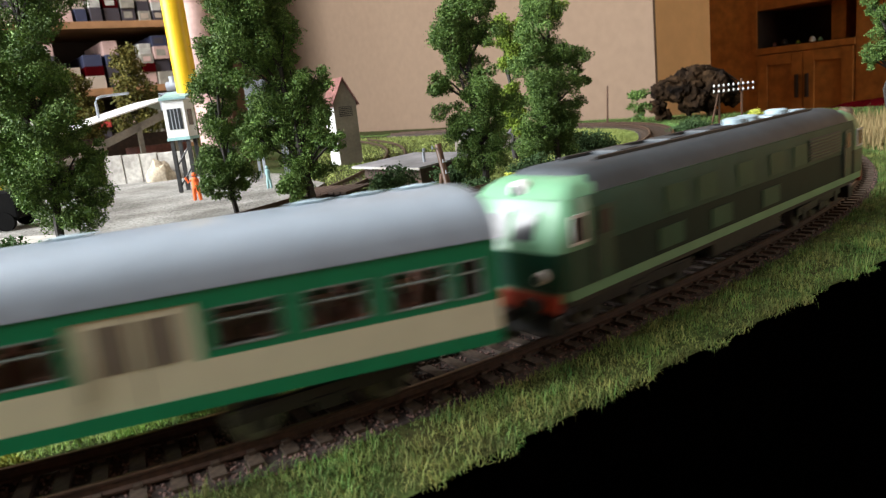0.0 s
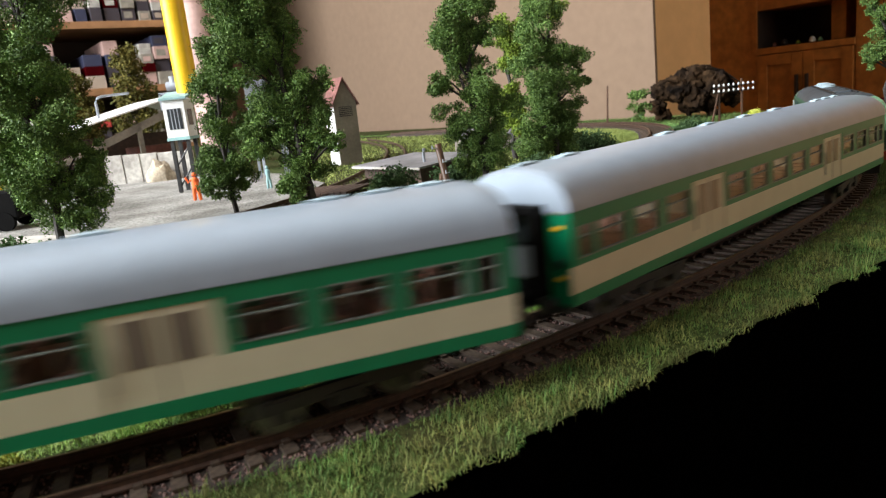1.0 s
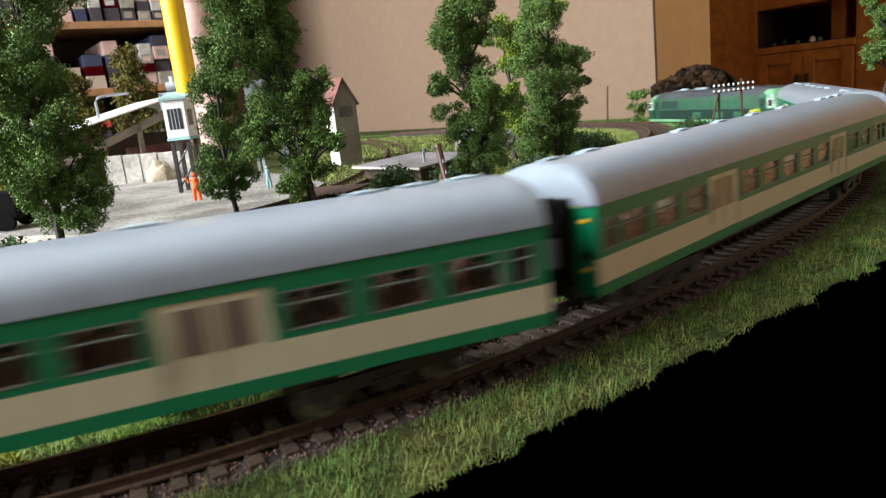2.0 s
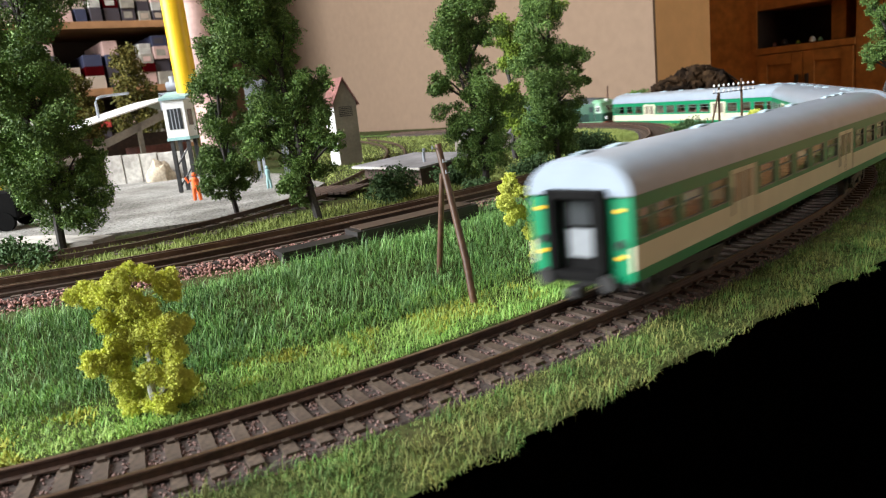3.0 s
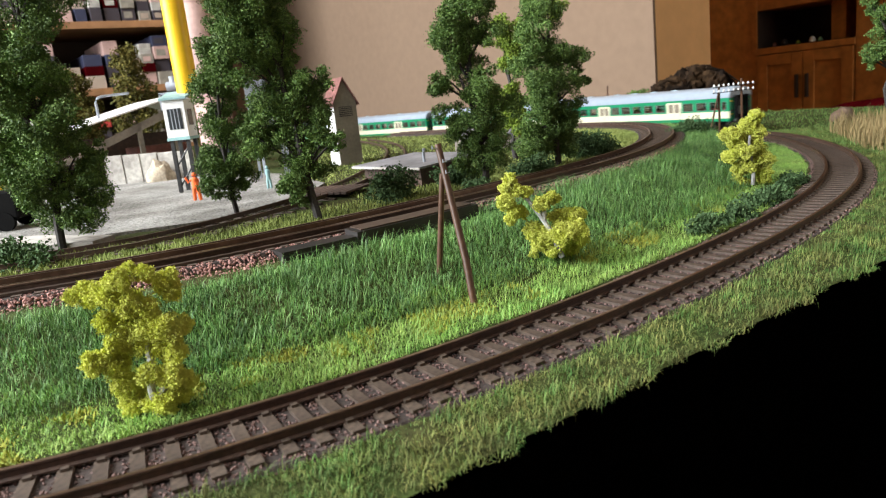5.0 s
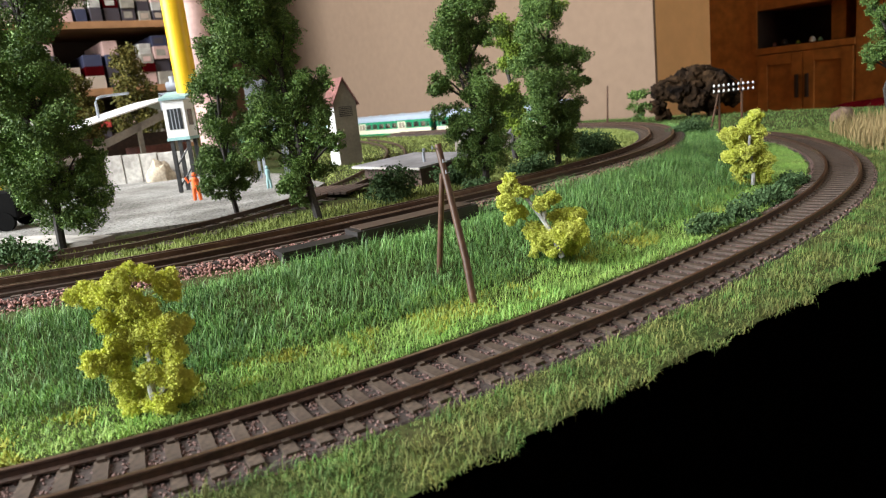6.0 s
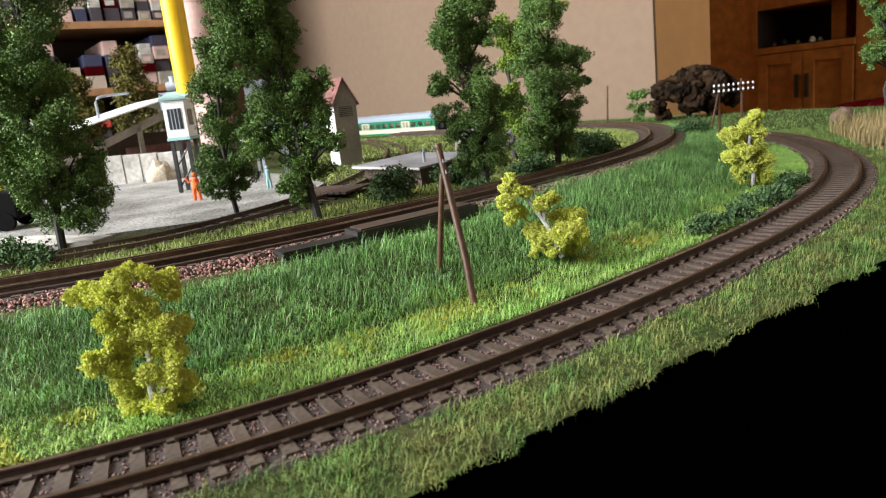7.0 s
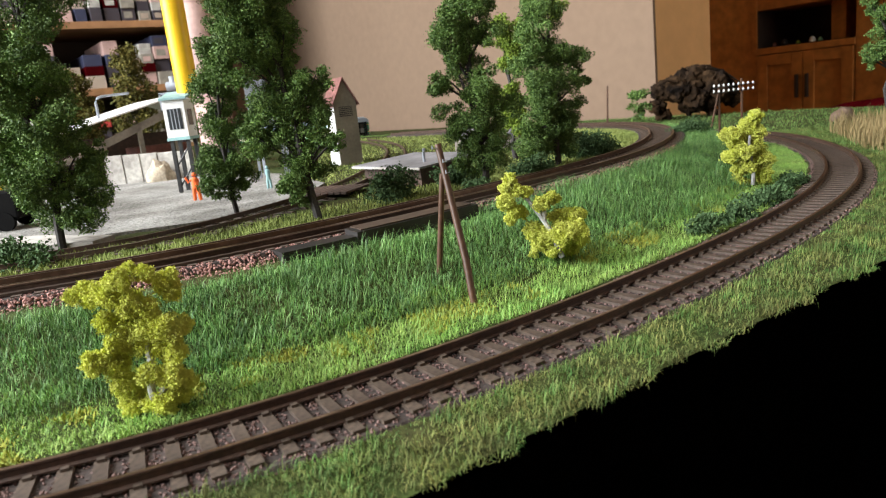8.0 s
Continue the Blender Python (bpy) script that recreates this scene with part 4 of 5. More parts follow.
def cabin():
    """Control cabin on legs with the yellow pipe and the silo of the plant."""
    t = thing("control_cabin", "white control cabin with teal roof on steel legs", "cabin", pose(-0.1735, 0.503, PLAT + 0.001))
    part("wall", boxes((-0.0075, -0.007, 0.0385, 0.0075, 0.012, 0.0625), bevel=0.0003), "white", t)
    part("base_trim", boxes((-0.0079, -0.0074, 0.0365, 0.0079, 0.0124, 0.0385)), "teal", t)
    bm = prism(bmesh.new(), [(-0.009, 0.0640), (-0.009, 0.0654), (0.012, 0.0700), (0.012, 0.0686)], -0.009, 0.010, "x")
    part("roof", bm, "teal", t)
    part("gable", boxes((-0.0074, -0.0066, 0.0625, 0.0074, 0.0118, 0.0640)), "white", t)
    w = part("window", boxes((-0.0048, -0.0074, 0.0440, 0.0048, -0.0071, 0.0580)), "pane", t)
    for x in (-0.0024, 0.0, 0.0024):
        part("window_bar", boxes((x - 0.0003, -0.0077, 0.0440, x + 0.0003, -0.00745, 0.0580)), "metal", w)
    part("side_window", boxes((0.0076, -0.003, 0.046, 0.0079, 0.006, 0.057)), "pane", t)
    for x, y in ((-0.0055, -0.005), (0.0055, -0.005), (-0.0055, 0.010), (0.0055, 0.010)):
        part("leg", boxes((x - 0.0012, y - 0.0012, -0.001, x + 0.0012, y + 0.0012, 0.0366)), "dark", t)
    for z in (0.012, 0.026):
        bm = bmesh.new()
        tube(bm, [(-0.0055, -0.005, z - 0.008), (0.0055, -0.005, z + 0.006)], 0.0006, 6)
        part("brace", bm, "dark", t)
    t = thing("conveyor_pipe", "thick bright yellow plastic conveyor pipe", "pipe")
    bm = bmesh.new()
    tube(bm, [(-0.1670, 0.513, 0.0835), (-0.1672, 0.513, 0.11), (-0.1675, 0.513, 0.2)], 0.0076, 28)
    part("pipe", bm, "yellow", t, smooth=True)
    t = thing("cement_silo", "pink round cement silo with ribs", "silo")
    bm = bmesh.new()
    tube(bm, [(-0.192, 0.65, 0.04), (-0.192, 0.65, 0.26)], 0.0155, 32)
    body = part("shell", bm, "pink", t, smooth=True)
    for z in (0.10, 0.135, 0.165, 0.20):
        bm = bmesh.new()
        tube(bm, [(-0.192, 0.65, z), (-0.192, 0.65, z + 0.0012)], 0.0160, 32)
        part("rib", bm, "pink", body, smooth=True)
    for a in range(4):
        x, y = -0.192 + 0.013 * math.cos(a * 1.57 + 0.8), 0.65 + 0.013 * math.sin(a * 1.57 + 0.8)
        part("leg", boxes((x - 0.0015, y - 0.0015, PLAT - 0.001, x + 0.0015, y + 0.0015, 0.045)), "loco_roof", t)
    t = thing("hopper", "grey-blue hopper with a rounded chute", "hopper", pose(-0.125, 0.56, PLAT))
    part("bin", prism(bmesh.new(), [(-0.012, 0.075), (0.012, 0.075), (0.012, 0.055), (0.005, 0.040), (-0.005, 0.040), (-0.012, 0.055)], -0.010, 0.010, "y"), "metal", t)
    for x in (-0.010, 0.010):
        for y in (-0.008, 0.008):
            part("leg", boxes((x - 0.001, y - 0.001, -0.001, x + 0.001, y + 0.001, 0.056)), "metal", t)


cabin()


def barn():
    t = thing("open_barn", "open timber barn with a white corrugated roof", "barn", pose(-0.272, 0.745, PLAT, 0, 0, 38))
    part("floor_slab", boxes((-0.125, -0.03, -0.002, 0.03, 0.09, 0.002)), "concrete", t)
    for sgn, nm in ((-1, "roof"),):
        bm = bmesh.new()
        n = 40
        rows = []
        for i in range(n + 1):
            y = -0.035 + 0.13 * i / n
            rows.append([bm.verts.new((x, y, z + (0.0008 if i % 2 else 0))) for x, z in ((-0.13, 0.045), (-0.01, 0.0740), (0.004, 0.0770), (0.036, 0.066), (0.036, 0.0646), (0.004, 0.0756), (-0.01, 0.0726), (-0.13, 0.0436))])
        for a, b in zip(rows, rows[1:]):
            for k in range(8):
                bm.faces.new((a[k], b[k], b[(k + 1) % 8], a[(k + 1) % 8]))
        bm.faces.new(rows[0])
        bm.faces.new(rows[-1][::-1])
        bmesh.ops.recalc_face_normals(bm, faces=bm.faces[:])
        part("roof", bm, "white", t)
    part("back_wall", boxes((-0.12, 0.085, 0.0, 0.03, 0.089, 0.043)), "darkwood", t)
    part("gable_beam", prism(bmesh.new(), [(-0.115, 0.024), (0.0, 0.0665), (0.003, 0.0665), (0.032, 0.058), (0.032, 0.053), (0.003, 0.060), (-0.10, 0.022)], -0.031, -0.029, "y"), "tan", t)
    for x in (-0.11, -0.07, -0.035, -0.002, 0.028):
        part("post", boxes((x - 0.0022, -0.031, -0.001, x + 0.0022, -0.027, 0.0525 if x > -0.05 else (0.040 if x > -0.09 else 0.027))), "tan", t)
    part("stacked_goods", boxes((-0.03, 0.01, 0.002, 0.022, 0.05, 0.030), bevel=0.001), "redroof", t)
    part("crate", boxes((-0.055, 0.0, 0.002, -0.036, 0.03, 0.024), bevel=0.001), "loco_dark", t)
    bm = bmesh.new()
    tube(bm, [(-0.062, 0.0, 0.06), (-0.062, 0.0, 0.078), (-0.060, 0.0, 0.0815), (-0.056, 0.0, 0.083), (-0.03, 0.0, 0.084)], 0.0012, 10)
    part("vent_pipe", bm, "metal", t, smooth=True)
    t = thing("roof_machine", "blue-grey fan unit on the barn roof", "machine", pose(-0.238, 0.69, 0.0905))
    part("frame", boxes((-0.013, -0.006, -0.012, -0.011, -0.004, 0.003), (0.006, -0.006, -0.010, 0.008, -0.004, 0.006), (-0.013, -0.006, 0.002, 0.008, -0.004, 0.004), (-0.013, 0.004, -0.010, -0.011, 0.006, 0.003), (0.006, 0.004, -0.010, 0.008, 0.006, 0.006)), "metal", t)
    bm = bmesh.new()
    tube(bm, [(-0.004, -0.003, 0.008), (0.008, -0.003, 0.009)], 0.0055, 14)
    tube(bm, [(0.003, -0.003, 0.010), (0.003, -0.003, 0.018)], 0.0045, 12)
    part("fan", bm, "metal", t, smooth=True)
    t = thing("concrete_wall", "weathered grey concrete yard wall in sections", "wall")
    for i in range(5):
        x = -0.292 + i * 0.0155
        part("panel", boxes((x, 0.638 + i * 0.0006, PLAT - 0.001, x + 0.0150, 0.643 + i * 0.0006, 0.0425 - i * 0.0005), bevel=0.0004), "concrete", t)
    t = thing("sand_heap", "pale sand heap against the concrete wall", "heap", pose(-0.243, 0.631, PLAT))
    bm = bmesh.new()
    bmesh.ops.create_icosphere(bm, subdivisions=3, radius=1.0)
    for v in bm.verts:
        k = 1 + 0.3 * noise.noise(v.co * 2.2)
        v.co = Vector((v.co.x * 0.013 * k, v.co.y * 0.007 * k, max(-0.002, v.co.z * 0.019 * k)))
    part("sand", bm, "sand", t, smooth=True)


barn()


def house():
    t = thing("transformer_tower", "narrow tan transformer tower with red gable roof", "tower", pose(-0.0690, 0.604, PLAT, 0, 0, 25))
    part("wall", boxes((-0.0098, 0.0, -0.001, 0.0098, 0.026, 0.052)), "tan", t)
    part("gable", prism(bmesh.new(), [(-0.0098, 0.052), (0.0098, 0.052), (0.0, 0.0705)], 0.0, 0.026, "y"), "tan", t)
    part("white_side", boxes((-0.0102, 0.0005, 0.0, -0.0099, 0.0255, 0.052)), "white", t, "white side wall")
    for sgn in (-1, 1):
        bm = prism(bmesh.new(), [(0, 0.0725), (sgn * 0.0118, 0.0500), (sgn * 0.0118, 0.0488), (0, 0.0708)], -0.002, 0.028, "y")
        r = part("roof", bm, "redroof", t)
        for k in range(7):
            f0, f1 = k / 7, (k + 1) / 7 - 0.02
            bm = prism(bmesh.new(), [(sgn * 0.0118 * f0, 0.0727 - 0.0225 * f0), (sgn * 0.0118 * f1, 0.0727 - 0.0225 * f1 + 0.0004), (sgn * 0.0118 * f1, 0.0727 - 0.0225 * f1)], -0.0021, 0.0281, "y")
            part("tile_course", bm, "redroof", r)
    v = part("louvre", boxes((-0.0058, -0.0006, 0.0405, 0.0058, -0.0002, 0.0485)), "dark", t)
    for k in range(5):
        part("slat", boxes((-0.0056, -0.0010, 0.0412 + k * 0.0015, 0.0056, -0.0006, 0.0419 + k * 0.0015)), "tan", v)


def sheds():
    t = thing("flat_shed", "low dark plank shed with a grey felt roof", "shed", pose(-0.0075, 0.398, PLAT, 0, 0, 38))
    for k in range(14):
        part("plank", boxes((0.001, 0.002 + k * 0.0042, -0.001, 0.0025, 0.0059 + k * 0.0042, 0.0102)), "darkwood", t)
    part("end_wall", boxes((0.0026, 0.002, -0.001, 0.040, 0.0035, 0.0102)), "darkwood", t)
    part("back_wall", boxes((0.0026, 0.058, -0.001, 0.040, 0.0595, 0.0102)), "darkwood", t)
    bm = prism(bmesh.new(), [(-0.004, 0.0098), (0.045, 0.0122), (0.045, 0.0134), (-0.004, 0.0110)], -0.004, 0.066, "y")
    part("roof", bm, "greyroof", t)
    part("roof_edge", boxes((-0.0046, -0.0044, 0.0094, -0.0041, 0.0664, 0.0106)), "concrete", t)
    bm = bmesh.new()
    tube(bm, [(0.012, 0.012, 0.0105), (0.012, 0.012, 0.0175), (0.0125, 0.0125, 0.0186), (0.014, 0.0138, 0.0188)], 0.0009, 8)
    part("chimney_pipe", bm, "metal", t, smooth=True)
    t = thing("long_shed", "long low shed with a pale grey roof", "shed", pose(0.052, 0.60, PLAT, 0, 0, 8))
    part("wall", boxes((-0.028, 0.0, -0.001, 0.030, 0.03, 0.012)), "tan", t)
    part("roof", prism(bmesh.new(), [(-0.004, 0.0115), (0.015, 0.0185), (0.034, 0.0115), (0.034, 0.0128), (0.015, 0.0198), (-0.004, 0.0128)], -0.031, 0.033, "x"), "greyroof", t)
    t = thing("parked_truck", "dark truck with a yellow cab on the yard", "truck", pose(-0.243, 0.392, PLAT + 0.0012, 0, 0, 5))
    part("cargo_box", boxes((-0.05, -0.012, 0.006, -0.002, 0.012, 0.020), bevel=0.0008), "rubber", t)
    part("cab", boxes((0.0, -0.012, 0.006, 0.016, 0.012, 0.022), bevel=0.0015), "rubber", t)
    part("beacon_bar", boxes((0.002, -0.010, 0.0222, 0.010, 0.010, 0.0262), bevel=0.0006), "yellow", t, "yellow beacon bar")
    for x in (-0.038, -0.024, 0.008):
        for y in (-0.0125, 0.0105):
            bm = bmesh.new()
            tube(bm, [(x, y, 0.0052), (x, y + 0.003, 0.0052)], 0.0052, 16)
            part("wheel", bm, "rubber", t, smooth=True)


house()
sheds()


def hill():
    """A dark torn root standing behind the far track on short legs."""
    bm = bmesh.new()
    lumps = [(0.345, 0.0395, 0.014), (0.3416, 0.0154, 0.0116), (0.3615, 0.0377, 0.0181), (0.3808, 0.0438, 0.0222), (0.4009, 0.0514, 0.0214), (0.4172, 0.0416, 0.0214), (0.436, 0.0316, 0.0182), (0.4524, 0.0185, 0.0132), (0.386, 0.023, 0.0198), (0.4108, 0.0204, 0.0182), (0.3500, 0.001, 0.0105), (0.4161, -0.001, 0.0075)]
    for i, (x, z, r) in enumerate(lumps):
        made = bmesh.ops.create_icosphere(bm, subdivisions=4, radius=1.0)["verts"]
        for v in made:
            n = v.co.copy()
            k = 1 + 0.34 * noise.noise(n * 1.7 + Vector((i, 2 * i, 0))) + 0.22 * noise.noise(n * 4.5 + Vector((0, i, i))) + 0.10 * noise.noise(n * 11)
            v.co = Vector((x + n.x * r * k, 1.055 + math.sin(i * 2.1) * 0.012 + n.y * r * 1.2 * k, z + n.z * r * k))
    for a, b, c in (((0.402, 1.03, 0.066), (0.425, 1.03, 0.058), (0.455, 1.03, 0.036)), ((0.36, 1.03, 0.05), (0.345, 1.03, 0.053), (0.336, 1.03, 0.048)), ((0.352, 1.05, 0.012), (0.353, 1.05, 0.0), (0.360, 1.05, -0.008))):
        tube(bm, [a, b, c], [0.0026, 0.0020, 0.0012], 7)
    ob = new("tree_root", mesh_of("tree_root", bm, "hill", True))
    tagged(ob, "dark gnarled brown root set behind the far track", "root")


hill()


# ---- furniture of the room ----
def oak_cabinet():
    U0 = 3.0
    k = (U0 + 0.126) / 1.426
    t = thing("oak_cabinet", "warm oak wall cabinet with an open shelf bay", "cabinet", uw(U0, 0, 0))

    def w(v):
        return v * k + (k - 1) * 0.0975

    def z(v):
        return 0.06285 + (v - 0.06285) * k
    a, b, c, d = w(0.8184), w(0.70), w(0.511), w(0.36)
    low, mid, top = -1.0, z(0.092), z(0.166)
    part("side_panel", boxes((0.0, b + 0.02, low, 0.36, a, 1.3), bevel=0.003), "wood", t)
    part("stile", boxes((-0.006, b, low, 0.36, b + 0.02, 1.3)), "wood", t)
    part("top_panel", boxes((0.0, c, top, 0.36, b, top + 0.06), bevel=0.003), "wood", t)
    part("upper_front", boxes((0.0, c, top + 0.061, 0.02, b, 1.3)), "wood", t)
    # bay back near black: the bay's shade is put into its colour
    part("bay_back", boxes((0.33, c, mid, 0.35, b, top)), "wood_and_shade", t)
    part("bay_board", boxes((-0.008, c, mid - 0.028, 0.36, b, mid), bevel=0.003), "wood", t)
    part("end_panel", boxes((0.0, d, low, 0.36, c, 1.3), bevel=0.003), "wood", t)
    # added dark linings that paint the bay's shade on side and floor
    part("bay_side", boxes((0.002, b - 0.004, mid + 0.001, 0.329, b - 0.0006, top - 0.001)), "wood_and_shade", t)
    part("bay_floor", boxes((0.03, c + 0.001, mid + 0.0006, 0.329, b - 0.005, mid + 0.003)), "wood_and_shade", t)
    part("bay_divider", boxes((0.10, w(0.575), mid, 0.30, w(0.548), top)), "wood", t)
    half = (b + c) / 2
    for w0, w1, hs in ((c + 0.004, half - 0.002, 1), (half + 0.002, b - 0.004, -1)):
        door = part("door", boxes((0.0, w0, low + 0.1, 0.018, w1, mid - 0.03), bevel=0.003), "wood", t)
        f = 0.045
        part("door_frame", boxes((-0.012, w0, low + 0.1, -0.001, w0 + f, mid - 0.032), (-0.012, w1 - f, low + 0.1, -0.001, w1, mid - 0.032), (-0.012, w0 + f, mid - 0.032 - f, -0.001, w1 - f, mid - 0.032), (-0.012, w0 + f, low + 0.1, -0.001, w1 - f, low + 0.1 + f), bevel=0.002), "wood", door)
        hw = w1 - 0.02 if hs > 0 else w0 + 0.02
        part("handle", boxes((-0.030, hw - 0.006, z(-0.01), -0.013, hw + 0.006, z(0.035)), bevel=0.002), "wood_and_shade", door)
    for i, (ww, hh, mt) in enumerate(((0.675, 0.02, "redroof"), (0.655, 0.03, "dark"), (0.628, 0.018, "leaf_mid"), (0.60, 0.026, "white"), (0.585, 0.02, "loco_light"))):
        s = thing("ornament", "small ornament standing in the cabinet bay", "ornament", uw(U0 + 0.05, w(ww), mid), "ornaments in the bay")
        bm = bmesh.new()
        tube(bm, [(0, 0, 0), (0, 0, hh * 0.4), (0, 0, hh * 0.8), (0, 0, hh)], [hh * 0.4, hh * 0.55, hh * 0.35, hh * 0.2], 12)
        part("body", bm, mt, s, smooth=True)


oak_cabinet()


M["leaf_autumn"] = mat("olive_foliage", (0.16, 0.13, 0.03), 0.8, 0.2, 80, island=0.75, col2=(0.07, 0.08, 0.02), spec=0.2)


def red_cloth():
    t = thing("red_cushion", "dark red cushion lying beyond the table", "cushion", uw(1.15, 0.40, -0.049))
    bm = bmesh.new()
    bmesh.ops.create_icosphere(bm, subdivisions=4, radius=1.0)
    for v in bm.verts:
        q = 1 + 0.18 * noise.noise(v.co * 2.5)
        v.co = Vector((v.co.x * 0.10 * q, v.co.y * 0.10 * q, v.co.z * 0.036 * q))
    part("cover", bm, "redcloth", t, smooth=True)
    s = thing("stool", "dark stool carrying the red cushion", "stool", uw(1.15, 0.40, -1.0))
    part("seat", boxes((-0.13, -0.13, 0.88, 0.13, 0.13, 0.918), bevel=0.004), "wood_and_shade", s)
    for x in (-0.11, 0.11):
        for y in (-0.11, 0.11):
            part("leg", boxes((x - 0.015, y - 0.015, 0.0, x + 0.015, y + 0.015, 0.88)), "wood_and_shade", s)
    h = thing("beige_mound", "small beige stone mound at the layout's end", "stone", pose(0.437, 0.75, -0.004))
    bm = bmesh.new()
    bmesh.ops.create_icosphere(bm, subdivisions=3, radius=1.0)
    for v in bm.verts:
        q = 1 + 0.22 * noise.noise(v.co * 1.8)
        v.co = Vector((v.co.x * 0.013 * q, v.co.y * 0.012 * q, v.co.z * 0.013 * q))
    part("stone", bm, "mound", h, smooth=True)


red_cloth()


def bookshelf():
    t = thing("wall_shelf", "wooden wall shelves filled with model boxes", "shelf", uw(0, 1.70, 0))
    levels = (0.02, 0.165, 0.3135, 0.46)
    part("back_panel", boxes((-0.9, 0.25, -1.0, 0.50, 0.262, 0.7)), "wood_and_shade", t)
    for z in levels:
        part("board", boxes((-0.9, 0.0, z - 0.016, 0.50, 0.249, z), bevel=0.001), "shelfwood", t)
    for x in (-0.914, -0.3, 0.5002):
        part("upright", boxes((x, 0.003, -1.0, x + 0.014, 0.246, 0.7)), "shelfwood", t)
    cols = ["concrete", "concrete", "box_tan", "redcloth", "pink", "box_tan", "dark", "tan", "box_red", "box_blue", "box_dark", "pink", "box_dark", "box_dark", "tan", "dark"]
    M["box_red"] = mat("red_card", (0.5, 0.05, 0.04), 0.6, 0.1, 40)
    M["box_blue"] = mat("blue_card", (0.03, 0.035, 0.075), 0.6, 0.1, 40)
    M["box_dark"] = mat("dark_card", (0.05, 0.04, 0.05), 0.6, 0.1, 40)
    M["box_tan"] = mat("tan_card", (0.42, 0.33, 0.26), 0.7, 0.1, 40)
    rng = random.Random(12)
    for z in levels[:3]:
        x = -0.12
        while x < 0.47:
            w = rng.uniform(0.026, 0.05)
            if any(abs(x + w * f - q - 0.007) < 0.02 for q in (-0.3,) for f in (0, 0.5, 1)) or x + w > 0.49:
                x += 0.022
                continue
            zz = z
            for row in range(rng.choice((2, 3, 4, 4))):
                h = rng.uniform(0.018, 0.032)
                if zz + h > z + 0.128:
                    break
                b = thing("model_box", "closed cardboard model box on the shelf", "box", uw(x, 1.70 + rng.uniform(0.004, 0.02), zz), "boxes on the shelf")
                c = rng.choice(cols)
                body = part("carton", boxes((0, 0, 0, w - 0.003, 0.2, h), bevel=0.0008), c, b)
                if rng.random() < 0.35:
                    part("label_strip", boxes((w * 0.15, -0.0006, h * 0.25, w * 0.7, -0.0001, h * 0.75)), rng.choice(("tan", "box_tan", "concrete", "box_dark", "pink")), body)
                zz += h
            x += w + rng.uniform(0.0, 0.006)


bookshelf()


def far_trees():
    rows = ((-0.42, 1.05, 0.16, 0.075, 1), (-0.53, 1.10, 0.14, 0.08, 2), (-0.36, 1.15, 0.13, 0.07, 3), (-0.63, 1.0, 0.15, 0.09, 4), (-0.47, 0.95, 0.10, 0.08, 5))
    for x, y, h, w, s in rows:
        tree("autumn olive model tree at the back of the layout", x, y, PLAT, h, w, 0.02, (0, 0), "leaf_autumn", 200 + s, per=150, size=0.004, trunk=0.002)


far_trees()


# ---- the train ----
HL, HW = 0.1265, 0.0162
Z_SKIRT, Z_CREAM, Z_BELT, Z_WIN, Z_TOP, Z_GUT, Z_ROOF = 0.0102, 0.0132, 0.0199, 0.0214, 0.0295, 0.0332, 0.0436
BOGIE = 0.086
WINS = [(-0.0356, 0.0135), (-0.0178, 0.0135), (0.0, 0.0135), (0.0178, 0.0135), (0.0356, 0.0135), (0.0745, 0.0130), (0.0920, 0.0130), (0.1088, 0.0126), (-0.0745, 0.0130), (-0.0920, 0.0130), (-0.1088, 0.0126), (0.1203, 0.0056), (-0.1203, 0.0056)]
DOORS = (-0.0550, 0.0550)


def wheelset(parent, x, r=0.0053):
    bm = bmesh.new()
    for y in (-0.0078, 0.0078):
        s = 1 if y > 0 else -1
        tube(bm, [(x, y - s * 0.0008, r), (x, y, r)], r + 0.0005, 20)
        tube(bm, [(x, y, r), (x, y + s * 0.0022, r)], r, 20)
    tube(bm, [(x, -0.0085, r), (x, 0.0085, r)], 0.0012, 8)
    part("wheelset", bm, "steel", parent, smooth=True)


def bogie(parent, x, axles, long):
    bm = bmesh.new()
    for y in (-0.0128, 0.0114):
        box(bm, -long, y, 0.0052, long, y + 0.0014, 0.0082)
        for a in axles:
            box(bm, a - 0.0022, y - 0.0003, 0.0030, a + 0.0022, y + 0.0017, 0.0075)
        box(bm, -0.0035, y - 0.0006, 0.0035, 0.0035, y + 0.002, 0.0062)
    box(bm, -0.0035, -0.0114, 0.0060, 0.0035, 0.0114, 0.0098)
    b = part("bogie", bm, "dark", parent)
    b.location = (x, 0, 0)
    for a in axles:
        wheelset(b, a)
    return b


def side_boxes(bm, x0, x1, z0, z1, t=0.0009, out=0.0):
    for s in (-1, 1):
        y0, y1 = sorted((s * (HW + out), s * (HW + out - t)))
        box(bm, x0, y0, z0, x1, y1, z1)


def roof_profile(w, z0, z1, n=16, inner=0.0):
    pts = []
    for i in range(n + 1):
        a = math.pi * i / n
        x, y = math.cos(a), math.sin(a)
        pts.append((math.copysign(abs(x) ** 0.72, x) * (w - inner), z0 + (z1 - z0 - inner) * y ** 0.85))
    return pts


